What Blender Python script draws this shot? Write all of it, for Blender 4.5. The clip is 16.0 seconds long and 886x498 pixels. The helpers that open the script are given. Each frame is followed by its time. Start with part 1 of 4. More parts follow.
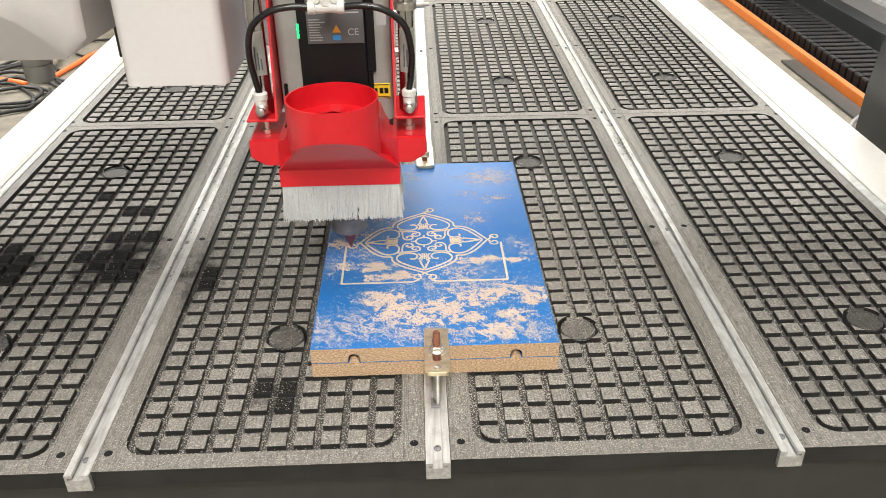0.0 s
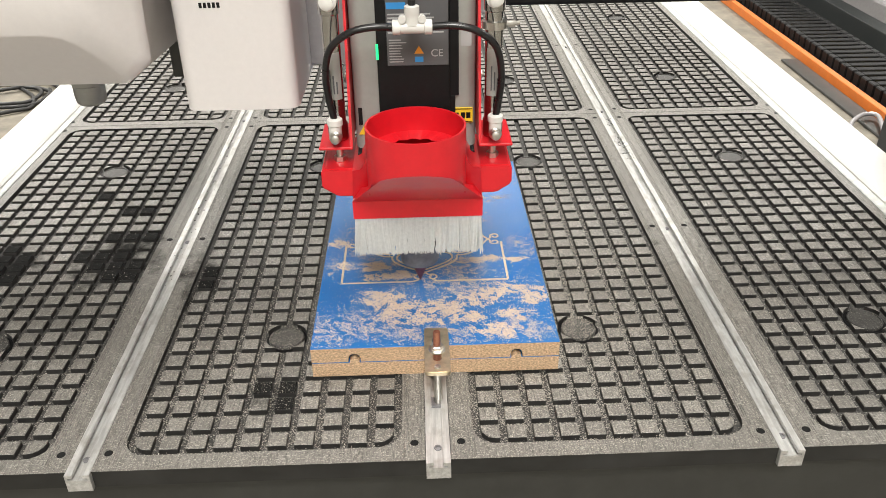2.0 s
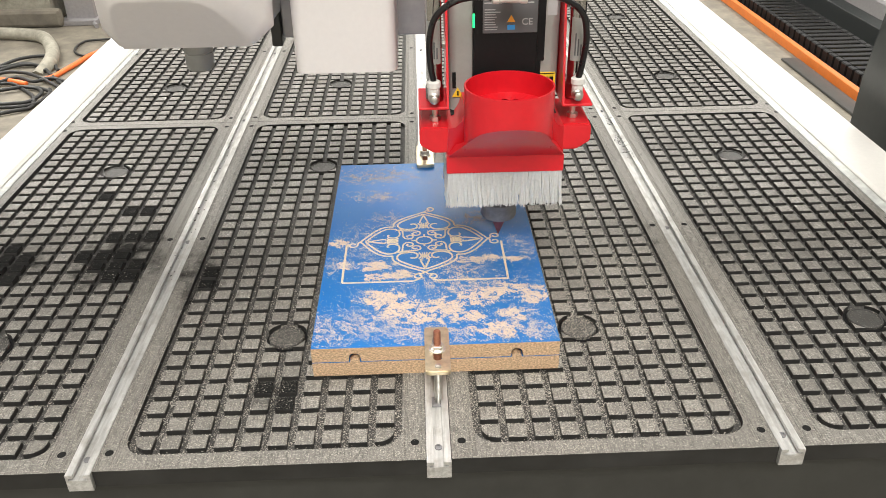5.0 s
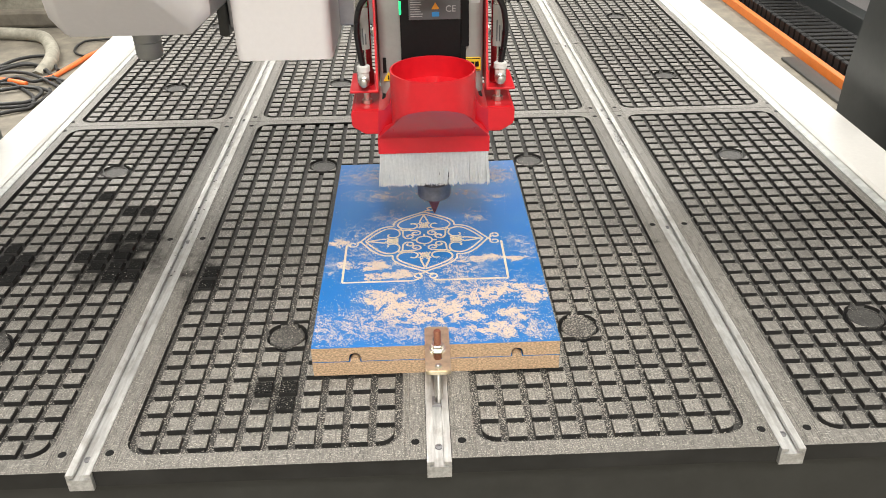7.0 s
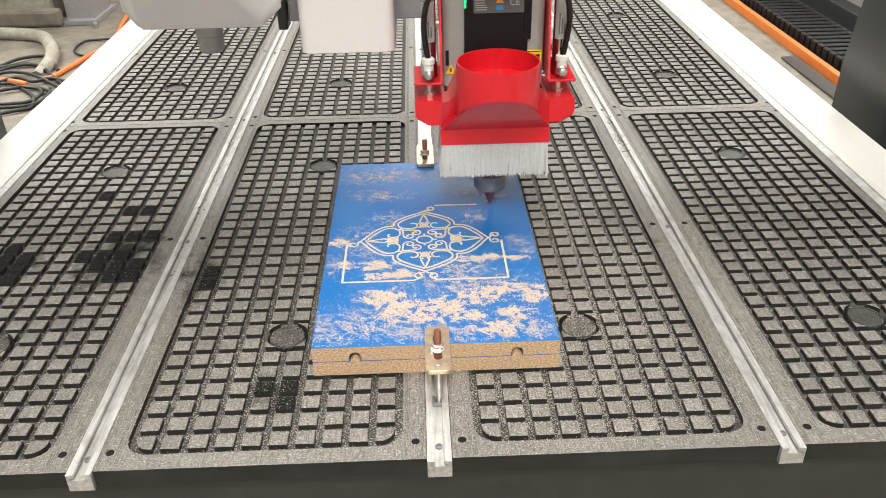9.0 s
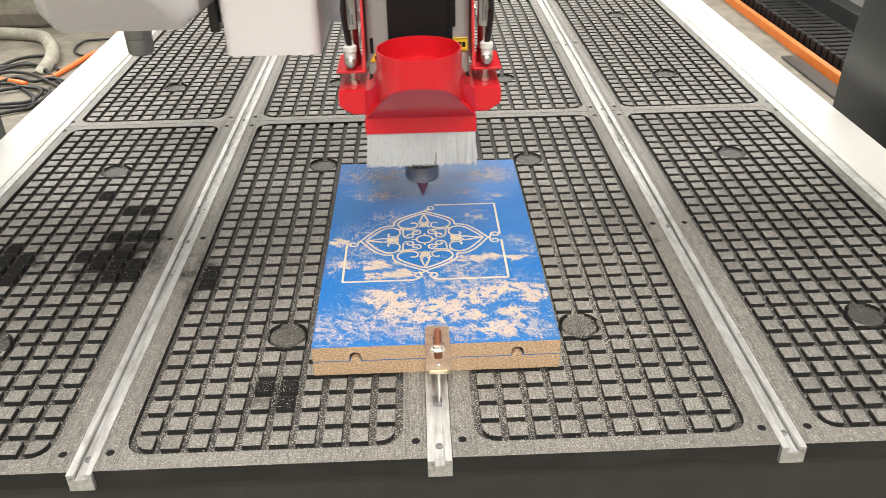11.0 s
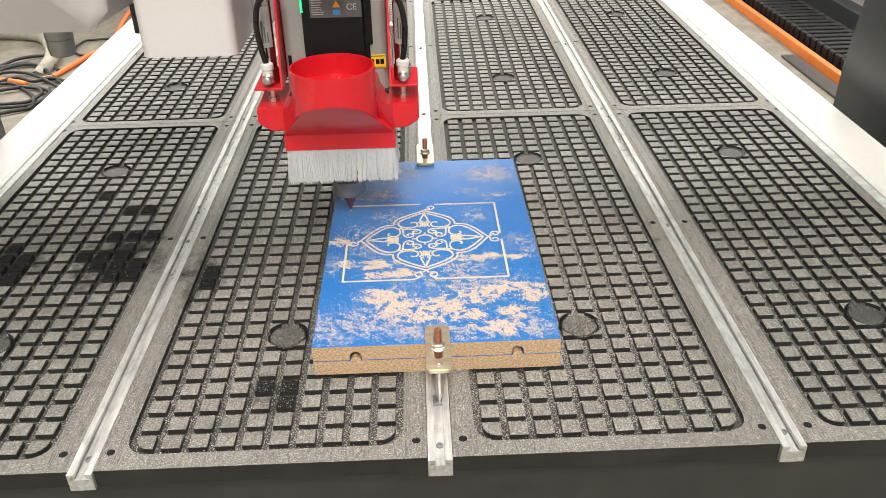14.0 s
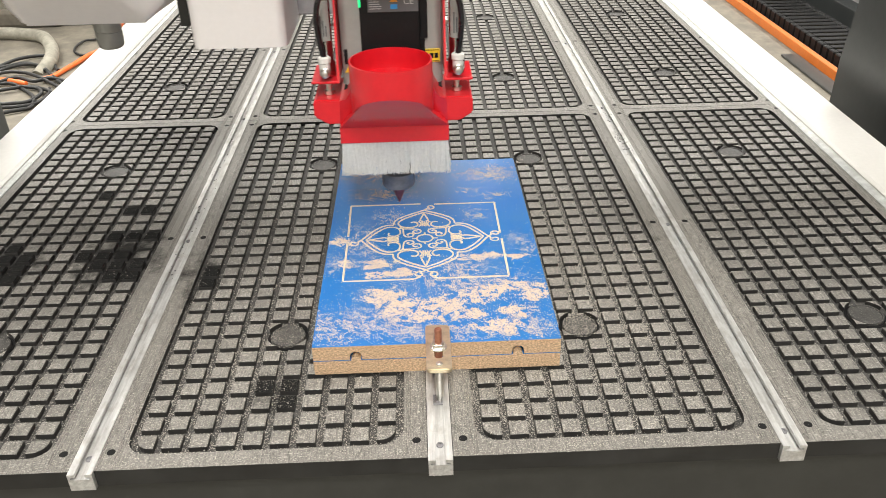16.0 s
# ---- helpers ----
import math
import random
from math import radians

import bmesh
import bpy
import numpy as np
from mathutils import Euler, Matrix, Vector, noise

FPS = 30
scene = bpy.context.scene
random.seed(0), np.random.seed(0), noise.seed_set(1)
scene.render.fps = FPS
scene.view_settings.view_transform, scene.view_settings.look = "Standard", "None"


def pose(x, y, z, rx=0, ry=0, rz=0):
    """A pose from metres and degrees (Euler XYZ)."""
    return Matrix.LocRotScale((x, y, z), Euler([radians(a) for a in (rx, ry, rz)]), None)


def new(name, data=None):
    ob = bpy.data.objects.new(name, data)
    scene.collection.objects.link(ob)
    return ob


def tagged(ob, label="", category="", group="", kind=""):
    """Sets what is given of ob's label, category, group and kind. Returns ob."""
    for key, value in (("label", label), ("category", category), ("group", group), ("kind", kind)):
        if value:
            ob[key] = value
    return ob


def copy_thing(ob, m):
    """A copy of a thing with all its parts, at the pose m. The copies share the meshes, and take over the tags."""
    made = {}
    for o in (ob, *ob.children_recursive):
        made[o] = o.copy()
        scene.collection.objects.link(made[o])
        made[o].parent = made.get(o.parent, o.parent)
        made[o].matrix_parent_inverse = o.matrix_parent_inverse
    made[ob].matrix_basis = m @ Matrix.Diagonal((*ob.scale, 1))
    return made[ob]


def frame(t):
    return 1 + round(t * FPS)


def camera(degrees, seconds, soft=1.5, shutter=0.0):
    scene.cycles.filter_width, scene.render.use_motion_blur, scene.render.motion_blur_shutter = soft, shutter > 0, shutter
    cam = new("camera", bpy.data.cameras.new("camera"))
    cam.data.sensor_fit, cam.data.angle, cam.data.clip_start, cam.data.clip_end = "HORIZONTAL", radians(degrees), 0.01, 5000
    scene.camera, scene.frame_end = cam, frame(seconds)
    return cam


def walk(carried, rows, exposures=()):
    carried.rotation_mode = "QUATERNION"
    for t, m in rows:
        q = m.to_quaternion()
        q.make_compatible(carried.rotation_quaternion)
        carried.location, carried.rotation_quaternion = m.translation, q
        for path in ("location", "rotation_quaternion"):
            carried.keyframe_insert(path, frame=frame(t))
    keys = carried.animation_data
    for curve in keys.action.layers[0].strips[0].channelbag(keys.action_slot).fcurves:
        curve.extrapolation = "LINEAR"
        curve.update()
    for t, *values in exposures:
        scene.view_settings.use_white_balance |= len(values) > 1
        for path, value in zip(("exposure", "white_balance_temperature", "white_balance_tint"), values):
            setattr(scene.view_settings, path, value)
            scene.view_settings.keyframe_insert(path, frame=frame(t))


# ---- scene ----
EYE = Vector((-0.0086, -0.5494, 0.5426))
cam = camera(56.55, 16.0, soft=0.55, shutter=0.4)


def aim(t):
    """The slow settling of the hand-set camera: turn, tilt and lean in degrees."""
    turn = 1.6312 - 0.00617 * t + 0.00006 * t * t
    tilt = -30.3833 - 0.0136 * t + 0.00002 * t * t
    lean = -0.7763 - 0.03227 * t + 0.00028 * t * t
    return pose(*EYE, 90 + tilt, 0, -turn) @ pose(0, 0, 0, 0, 0, lean)


walk(cam, [(t, aim(t)) for t in (0.0, 2.0, 4.0, 6.0, 8.0, 10.0, 12.0, 14.0, 16.0)])

# ---- light ----
world = bpy.data.worlds.new("hall_air")
scene.world = world
world.use_nodes = True
world.node_tree.nodes["Background"].inputs[0].default_value = (0.9, 0.95, 1.0, 1)
world.node_tree.nodes["Background"].inputs[1].default_value = 0.05
scene.view_settings.exposure = -0.31


def hall_lamp(x, y, z, sx, sy, watts, tint=(1.0, 0.972, 0.915)):
    d = bpy.data.lights.new("hall_lamp", "AREA")
    d.shape, d.size, d.size_y, d.energy, d.color = "RECTANGLE", sx, sy, watts, tint
    ob = new("hall_lamp", d)
    ob.matrix_world = pose(x, y, z)
    return ob


for lx, ly, watts in ((-6.0, 2.0, 560), (-4.7, 6.8, 1050), (-6.0, 14.0, 200), (0.0, -5.0, 900), (0.4, 1.2, 230), (0.4, 9.0, 280), (0.4, 14.5, 200), (6.0, 2.0, 280), (4.9, 7.3, 880)):
    hall_lamp(lx, ly, 5.6, 1.4, 4.0, watts)

# ---- materials ----


def ramp(nt, src, stops):
    r = nt.nodes.new("ShaderNodeValToRGB")
    nt.links.new(src, r.inputs[0])
    while len(r.color_ramp.elements) < len(stops):
        r.color_ramp.elements.new(0.5)
    for e, (p, c) in zip(r.color_ramp.elements, stops):
        e.position, e.color = p, (*c, 1)
    return r.outputs[0]


def noise_node(nt, vec, scale, detail=4.0, rough=0.6, stretch=None):
    if stretch:
        m = nt.nodes.new("ShaderNodeMapping")
        m.inputs["Scale"].default_value = stretch
        nt.links.new(vec, m.inputs[0])
        vec = m.outputs[0]
    n = nt.nodes.new("ShaderNodeTexNoise")
    n.inputs["Scale"].default_value, n.inputs["Detail"].default_value, n.inputs["Roughness"].default_value = scale, detail, rough
    nt.links.new(vec, n.inputs["Vector"])
    return n.outputs["Fac"]


def mixed(nt, fac, a, b):
    m = nt.nodes.new("ShaderNodeMix")
    m.data_type = "RGBA"
    for sock, v in ((m.inputs[0], fac), (m.inputs[6], a), (m.inputs[7], b)):
        if isinstance(v, (int, float)):
            sock.default_value = v
        elif isinstance(v, tuple):
            sock.default_value = (*v, 1)
        else:
            nt.links.new(v, sock)
    return m.outputs[2]


def math_node(nt, op, a, b):
    m = nt.nodes.new("ShaderNodeMath")
    m.operation, m.use_clamp = op, op in ("ADD", "MULTIPLY")
    for sock, v in ((m.inputs[0], a), (m.inputs[1], b)):
        if isinstance(v, (int, float)):
            sock.default_value = v
        else:
            nt.links.new(v, sock)
    return m.outputs[0]


def material(name, base, rough=0.5, metal=0.0, grain=60.0, vary=0.15, bump=0.1, stretch=None, placed=False, island=0.0, stain=0.0, stain_scale=8.0, stain_colour=(0.3, 0.25, 0.2), glow=0.0, coat=0.0, depth=0.002):
    """A surface with fine grain, larger stains and relief; placed: laid out by place in the hall rather than on the thing."""
    m = bpy.data.materials.new(name)
    m.use_nodes = True
    nt = m.node_tree
    b = nt.nodes["Principled BSDF"]
    if placed:
        vec = nt.nodes.new("ShaderNodeNewGeometry").outputs["Position"]
    else:
        vec = nt.nodes.new("ShaderNodeTexCoord").outputs["Object"]
    fine = noise_node(nt, vec, grain, 5, 0.65, stretch)
    dark = tuple(c * (1 - vary) for c in base)
    light = tuple(min(1, c * (1 + vary)) for c in base)
    col = ramp(nt, fine, [(0.3, dark), (0.7, light)])
    if stain > 0:
        s = noise_node(nt, vec, stain_scale, 6, 0.62)
        f = math_node(nt, "MULTIPLY", ramp(nt, s, [(0.48, (0, 0, 0)), (0.7, (1, 1, 1))]), stain)
        col = mixed(nt, f, col, stain_colour)
    if island > 0:
        g = nt.nodes.new("ShaderNodeNewGeometry").outputs["Random Per Island"]
        col = mixed(nt, math_node(nt, "MULTIPLY", g, island), col, tuple(c * 0.45 for c in base))
    nt.links.new(col, b.inputs["Base Color"])
    rr = nt.nodes.new("ShaderNodeMapRange")
    rr.inputs[3].default_value, rr.inputs[4].default_value = max(0.03, rough - 0.08), min(1, rough + 0.1)
    nt.links.new(fine, rr.inputs[0])
    nt.links.new(rr.outputs[0], b.inputs["Roughness"])
    b.inputs["Metallic"].default_value = metal
    b.inputs["Coat Weight"].default_value = coat
    if bump > 0:
        bn = nt.nodes.new("ShaderNodeBump")
        bn.inputs["Strength"].default_value, bn.inputs["Distance"].default_value = bump, depth
        nt.links.new(fine, bn.inputs["Height"])
        nt.links.new(bn.outputs[0], b.inputs["Normal"])
    if glow > 0:
        b.inputs["Emission Color"].default_value, b.inputs["Emission Strength"].default_value = (*base, 1), glow
    return m


def spread(nt, sep, cx, cy, rx, ry):
    """1 at a place on the table, falling to 0 at its rim."""
    dx = math_node(nt, "DIVIDE", math_node(nt, "SUBTRACT", sep.outputs[0], cx), rx)
    dy = math_node(nt, "DIVIDE", math_node(nt, "SUBTRACT", sep.outputs[1], cy), ry)
    d2 = nt.nodes.new("ShaderNodeMath")
    d2.operation = "ADD"
    nt.links.new(math_node(nt, "POWER", math_node(nt, "ABSOLUTE", dx, 0), 2.0), d2.inputs[0])
    nt.links.new(math_node(nt, "POWER", math_node(nt, "ABSOLUTE", dy, 0), 2.0), d2.inputs[1])
    e = math_node(nt, "MULTIPLY", d2.outputs[0], 1.0)
    return math_node(nt, "SUBTRACT", 1.0, e)


def phenolic_material(name, base, dusty=1.0, gloss=0.38, oily=0.0):
    """Black machined board: milling streaks, oil-dark patches, and wood dust that thickens round the workpiece."""
    m = bpy.data.materials.new(name)
    m.use_nodes = True
    nt = m.node_tree
    b = nt.nodes["Principled BSDF"]
    pos = nt.nodes.new("ShaderNodeNewGeometry").outputs["Position"]
    sep = nt.nodes.new("ShaderNodeSeparateXYZ")
    nt.links.new(pos, sep.inputs[0])
    streak = noise_node(nt, pos, 70, 5, 0.75, (9.0, 1.0, 1.0))
    col = ramp(nt, streak, [(0.34, tuple(c * 0.30 for c in base)), (0.66, tuple(c * 1.75 for c in base))])
    scuff = noise_node(nt, pos, 300, 4, 0.85)
    col = mixed(nt, ramp(nt, scuff, [(0.52, (0, 0, 0)), (0.72, (0.45, 0.45, 0.45))]), col, tuple(c * 2.4 for c in base))
    nick = noise_node(nt, pos, 420, 2, 0.5, (0.55, 1.6, 1.0))
    col = mixed(nt, ramp(nt, nick, [(0.60, (0, 0, 0)), (0.68, (0.8, 0.8, 0.8))]), col, tuple(c * 3.0 for c in base))
    pit = noise_node(nt, pos, 360, 2, 0.5)
    col = mixed(nt, ramp(nt, pit, [(0.62, (0, 0, 0)), (0.70, (0.5, 0.5, 0.5))]), col, tuple(c * 0.2 for c in base))
    rnd = nt.nodes.new("ShaderNodeObjectInfo").outputs["Random"]
    col = mixed(nt, math_node(nt, "MULTIPLY", rnd, 0.5), col, tuple(c * 0.55 for c in base))
    # oil that crept along the grooves and over the pads round the spill
    blot = noise_node(nt, pos, 34, 4, 0.6)
    where = math_node(nt, "MAXIMUM", spread(nt, sep, -0.400, 0.375, 0.085, 0.105), 0.0)
    for cx, cy, rx, ry, k in ((-0.535, 0.36, 0.06, 0.075, 1.0), (-0.285, 0.32, 0.05, 0.12, 0.8), (-0.165, 0.10, 0.04, 0.045, 0.9), (0.300, 0.40, 0.03, 0.06, 0.6)):
        where = math_node(nt, "MAXIMUM", where, math_node(nt, "MULTIPLY", spread(nt, sep, cx, cy, rx, ry), k))
    grease = math_node(nt, "MULTIPLY", math_node(nt, "SUBTRACT", math_node(nt, "ADD", math_node(nt, "MULTIPLY", blot, 0.7), math_node(nt, "MULTIPLY", where, 0.36)), 0.52), 5.0)
    grease = math_node(nt, "MULTIPLY", math_node(nt, "MAXIMUM", grease, oily), 1.0)
    col = mixed(nt, math_node(nt, "MULTIPLY", grease, 0.90), col, (0.010, 0.010, 0.010))
    # dust in specks, thicker near the workpiece and drifting unevenly
    near = math_node(nt, "MAXIMUM", spread(nt, sep, 0.10, 0.22, 0.40, 0.50), math_node(nt, "MULTIPLY", spread(nt, sep, -0.20, 0.10, 0.40, 0.30), 0.75))
    near = math_node(nt, "MAXIMUM", near, 0.0)
    specks = noise_node(nt, pos, 650, 3, 0.6)
    drift = noise_node(nt, pos, 13, 5, 0.65)
    amount = math_node(nt, "ADD", math_node(nt, "MULTIPLY", near, 0.12 * dusty), math_node(nt, "MULTIPLY", drift, 0.19))
    edge = math_node(nt, "SUBTRACT", math_node(nt, "ADD", specks, amount), 0.728)
    dust = math_node(nt, "MULTIPLY", math_node(nt, "MULTIPLY", edge, 16.0), math_node(nt, "SUBTRACT", 1.0, math_node(nt, "MULTIPLY", grease, 0.55)))
    dust = math_node(nt, "MULTIPLY", dust, 0.6)
    col = mixed(nt, dust, col, (0.58, 0.54, 0.47))
    nt.links.new(col, b.inputs["Base Color"])
    rr = nt.nodes.new("ShaderNodeMapRange")
    rr.inputs[3].default_value, rr.inputs[4].default_value = gloss - 0.04, gloss + 0.16
    nt.links.new(streak, rr.inputs[0])
    nt.links.new(math_node(nt, "ADD", rr.outputs[0], math_node(nt, "MULTIPLY", grease, 0.3)), b.inputs["Roughness"])
    nt.links.new(math_node(nt, "SUBTRACT", 0.5, math_node(nt, "MULTIPLY", grease, 0.44)), b.inputs["Specular IOR Level"])
    bn = nt.nodes.new("ShaderNodeBump")
    bn.inputs["Strength"].default_value, bn.inputs["Distance"].default_value = 0.6, 0.0010
    nt.links.new(streak, bn.inputs["Height"])
    nt.links.new(bn.outputs[0], b.inputs["Normal"])
    return m


PHENOLIC = phenolic_material("black_phenolic", (0.190, 0.181, 0.165), 0.8, 0.36)
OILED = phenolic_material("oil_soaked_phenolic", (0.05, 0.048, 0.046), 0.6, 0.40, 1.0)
# pad flanks: raw black phenolic, with the shade of upright faces put in
PAD_FLANK_SHADE = material("milled_pad_flank_shade", (0.028, 0.027, 0.026), 0.5, 0, 60, 0.3, 0.1, placed=True, stain=0.3, stain_scale=30, stain_colour=(0.045, 0.043, 0.04))
STRIP = material("pale_strip", (0.56, 0.58, 0.56), 0.45, 0.3, 90, 0.2, 0.1, placed=True, stain=0.4, stain_scale=25, stain_colour=(0.3, 0.3, 0.28))
# groove floor: base darkened for the shade between pads; its specks are dust
POCKET_SHADE = phenolic_material("milled_pocket_shade", (0.050, 0.048, 0.045), 0.9, 0.55)
PLUG = phenolic_material("plug_plastic", (0.055, 0.053, 0.05), 1.1, 0.45)
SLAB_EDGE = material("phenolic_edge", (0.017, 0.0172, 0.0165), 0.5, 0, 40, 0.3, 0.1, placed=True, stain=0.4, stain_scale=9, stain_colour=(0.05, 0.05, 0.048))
ALU = material("brushed_aluminium", (0.62, 0.62, 0.61), 0.42, 0.55, 220, 0.25, 0.2, (1, 0.08, 1), placed=True, stain=0.45, stain_scale=45, stain_colour=(0.28, 0.25, 0.21))
HOLE_SHADE = material("screw_recess_shade", (0.002, 0.002, 0.002), 0.9, 0, 60, 0.2, 0)
STEEL = material("zinc_steel", (0.62, 0.6, 0.56), 0.32, 1.0, 90, 0.2, 0.1)
BRASSY = material("yellow_zinc_plate", (0.66, 0.58, 0.42), 0.36, 0.9, 120, 0.2, 0.15, stain=0.4, stain_scale=60, stain_colour=(0.6, 0.5, 0.38))
COPPER = material("copper_stud", (0.45, 0.2, 0.13), 0.4, 0.9, 300, 0.3, 0.3, (1, 1, 8))
CHROME = material("chromed_tube", (0.50, 0.50, 0.50), 0.16, 1.0, 80, 0.06, 0.0)
DARK_STEEL = material("dark_tool_steel", (0.27, 0.265, 0.275), 0.42, 0.5, 120, 0.2, 0.05)
BIT = material("coated_cutter", (0.24, 0.085, 0.11), 0.42, 0.45, 150, 0.3, 0.1)
RED = material("red_enamel", (0.67, 0.012, 0.022), 0.32, 0, 90, 0.05, 0.02, stain=0.04, stain_scale=14, stain_colour=(0.5, 0.06, 0.06), coat=0.2)
WHITE = material("white_coat", (0.75, 0.735, 0.70), 0.42, 0, 140, 0.03, 0.03, placed=True, stain=0.10, stain_scale=3, stain_colour=(0.6, 0.57, 0.52))
COVER = material("white_plastic_cover", (0.72, 0.69, 0.68), 0.38, 0, 160, 0.02, 0.02, stain=0.06, stain_scale=9, stain_colour=(0.55, 0.52, 0.5))
GREY_PAINT = material("grey_motor_paint", (0.37, 0.375, 0.355), 0.45, 0.3, 120, 0.05, 0.04, stain=0.1, stain_scale=20, stain_colour=(0.35, 0.33, 0.32))
MAUVE = material("grey_steel_plate", (0.34, 0.33, 0.34), 0.4, 0.4, 60, 0.1, 0.05)
BLACK = material("black_plastic", (0.006, 0.006, 0.0065), 0.5, 0, 200, 0.3, 0.08)
BLACK.node_tree.nodes["Principled BSDF"].inputs["Specular IOR Level"].default_value = 0.25
RUBBER = material("black_hose", (0.010, 0.010, 0.011), 0.28, 0, 100, 0.2, 0.0)
CHARCOAL = material("charcoal_paint", (0.030, 0.033, 0.033), 0.32, 0.1, 60, 0.2, 0.05, stain=0.3, stain_scale=5, stain_colour=(0.05, 0.052, 0.05))
FRAME_DARK = material("dark_machine_frame", (0.042, 0.043, 0.04), 0.36, 0.1, 30, 0.15, 0.06, stain=0.4, stain_scale=6, stain_colour=(0.02, 0.02, 0.02))
LABEL_GREY = material("grey_label", (0.10, 0.10, 0.105), 0.5, 0, 60, 0.05, 0)
INK = material("pale_print", (0.42, 0.42, 0.42), 0.6, 0, 60, 0.05, 0)
CYAN = material("blue_print", (0.03, 0.25, 0.6), 0.5, 0, 60, 0.05, 0)
ORANGE_PRINT = material("orange_print", (0.75, 0.3, 0.02), 0.5, 0, 60, 0.05, 0)
YELLOW = material("yellow_label", (0.85, 0.58, 0.03), 0.45, 0, 60, 0.04, 0)
GREEN = material("green_indicator", (0.02, 0.85, 0.25), 0.4, 0, 30, 0.0, 0, glow=1.6)
FITTING = material("white_fitting", (0.72, 0.71, 0.68), 0.35, 0, 60, 0.04, 0)
CHIP = material("particleboard", (0.62, 0.43, 0.27), 0.8, 0, 620, 0.55, 0.8, (0.6, 1, 1.4), stain=0.65, stain_scale=480, stain_colour=(0.22, 0.14, 0.07), depth=0.001)
BLUE = material("blue_melamine", (0.010, 0.152, 0.47), 0.36, 0, 400, 0.05, 0.03, stain=0.35, stain_scale=9, stain_colour=(0.07, 0.21, 0.44))
GROOVE = material("carved_core", (0.74, 0.61, 0.44), 0.85, 0, 700, 0.35, 0.5, placed=True, stain=0.35, stain_scale=260, stain_colour=(0.25, 0.16, 0.08))
TABLE_DUST = material("table_dust", (0.60, 0.56, 0.49), 0.9, 0, 300, 0.1, 0, placed=True, island=0.5)
DUST = material("wood_dust", (0.70, 0.57, 0.46), 0.9, 0, 300, 0.1, 0, placed=True, island=0.4)
BRISTLE = material("white_bristle", (0.68, 0.67, 0.65), 0.5, 0, 300, 0.1, 0, island=0.22)
BRISTLE.node_tree.nodes["Principled BSDF"].inputs["Subsurface Weight"].default_value = 0.15
CONCRETE = material("dusty_concrete", (0.185, 0.165, 0.130), 0.75, 0, 14, 0.30, 0.3, placed=True, stain=0.7, stain_scale=5.5, stain_colour=(0.105, 0.095, 0.08))
WALL = material("hall_wall_paint", (0.72, 0.71, 0.69), 0.8, 0, 3, 0.08, 0.1, placed=True)
CEILING = material("hall_ceiling", (0.72, 0.72, 0.72), 0.8, 0, 3, 0.1, 0.1, placed=True)
ORANGE = material("orange_paint", (0.58, 0.15, 0.02), 0.5, 0, 20, 0.1, 0.05, placed=True)
CABLE = material("black_cable", (0.014, 0.014, 0.014), 0.5, 0, 60, 0.2, 0)
ORANGE_CABLE = material("orange_cable", (0.8, 0.16, 0.03), 0.5, 0, 60, 0.1, 0)
PALE_HOSE = material("pale_hose", (0.30, 0.285, 0.235), 0.8, 0, 30, 0.25, 0.3, stain=0.5, stain_scale=9, stain_colour=(0.16, 0.15, 0.12))

# ---- mesh helpers ----


def finish(bm, name, mat, smooth=None):
    me = bpy.data.meshes.new(name)
    bmesh.ops.recalc_face_normals(bm, faces=bm.faces[:])
    bm.to_mesh(me)
    bm.free()
    me.materials.append(mat)
    if smooth is not None:
        for p in me.polygons:
            p.use_smooth = True
        me.set_sharp_from_angle(angle=radians(smooth))
    return me


def part(name, bm, mat, parent=None, label="", smooth=None):
    ob = new(name, finish(bm, name, mat, smooth))
    if parent is not None:
        ob.parent = parent
    return tagged(ob, label=label)


def thing(name, label, category, group="", kind="", at=(0, 0, 0)):
    ob = tagged(new(name), label=label, category=category, group=group, kind=kind)
    ob.location = at
    return ob


def box(x0, x1, y0, y1, z0, z1, bevel=0.0, segments=2, bm=None):
    bm = bm or bmesh.new()
    made = bmesh.ops.create_cube(bm, size=1.0)["verts"]
    for v in made:
        v.co = Vector((x0 + (v.co.x + 0.5) * (x1 - x0), y0 + (v.co.y + 0.5) * (y1 - y0), z0 + (v.co.z + 0.5) * (z1 - z0)))
    if bevel > 0:
        edges = list({e for v in made for e in v.link_edges})
        bmesh.ops.bevel(bm, geom=edges, offset=bevel, segments=segments, affect="EDGES", profile=0.5)
    return bm


def turned(profile, n=32, centre=(0, 0, 0), bm=None):
    """A body turned round the z axis from rows of radius and height."""
    bm = bm or bmesh.new()
    c = Vector(centre)
    rings = [[bm.verts.new(c + Vector((r * math.cos(2 * math.pi * i / n), r * math.sin(2 * math.pi * i / n), z))) for i in range(n)] for r, z in profile]
    for a, b in zip(rings, rings[1:]):
        for i in range(n):
            bm.faces.new((a[i], a[(i + 1) % n], b[(i + 1) % n], b[i]))
    if profile[0][0] > 1e-6:
        bm.faces.new(list(reversed(rings[0])))
    if profile[-1][0] > 1e-6:
        bm.faces.new(rings[-1])
    return bm


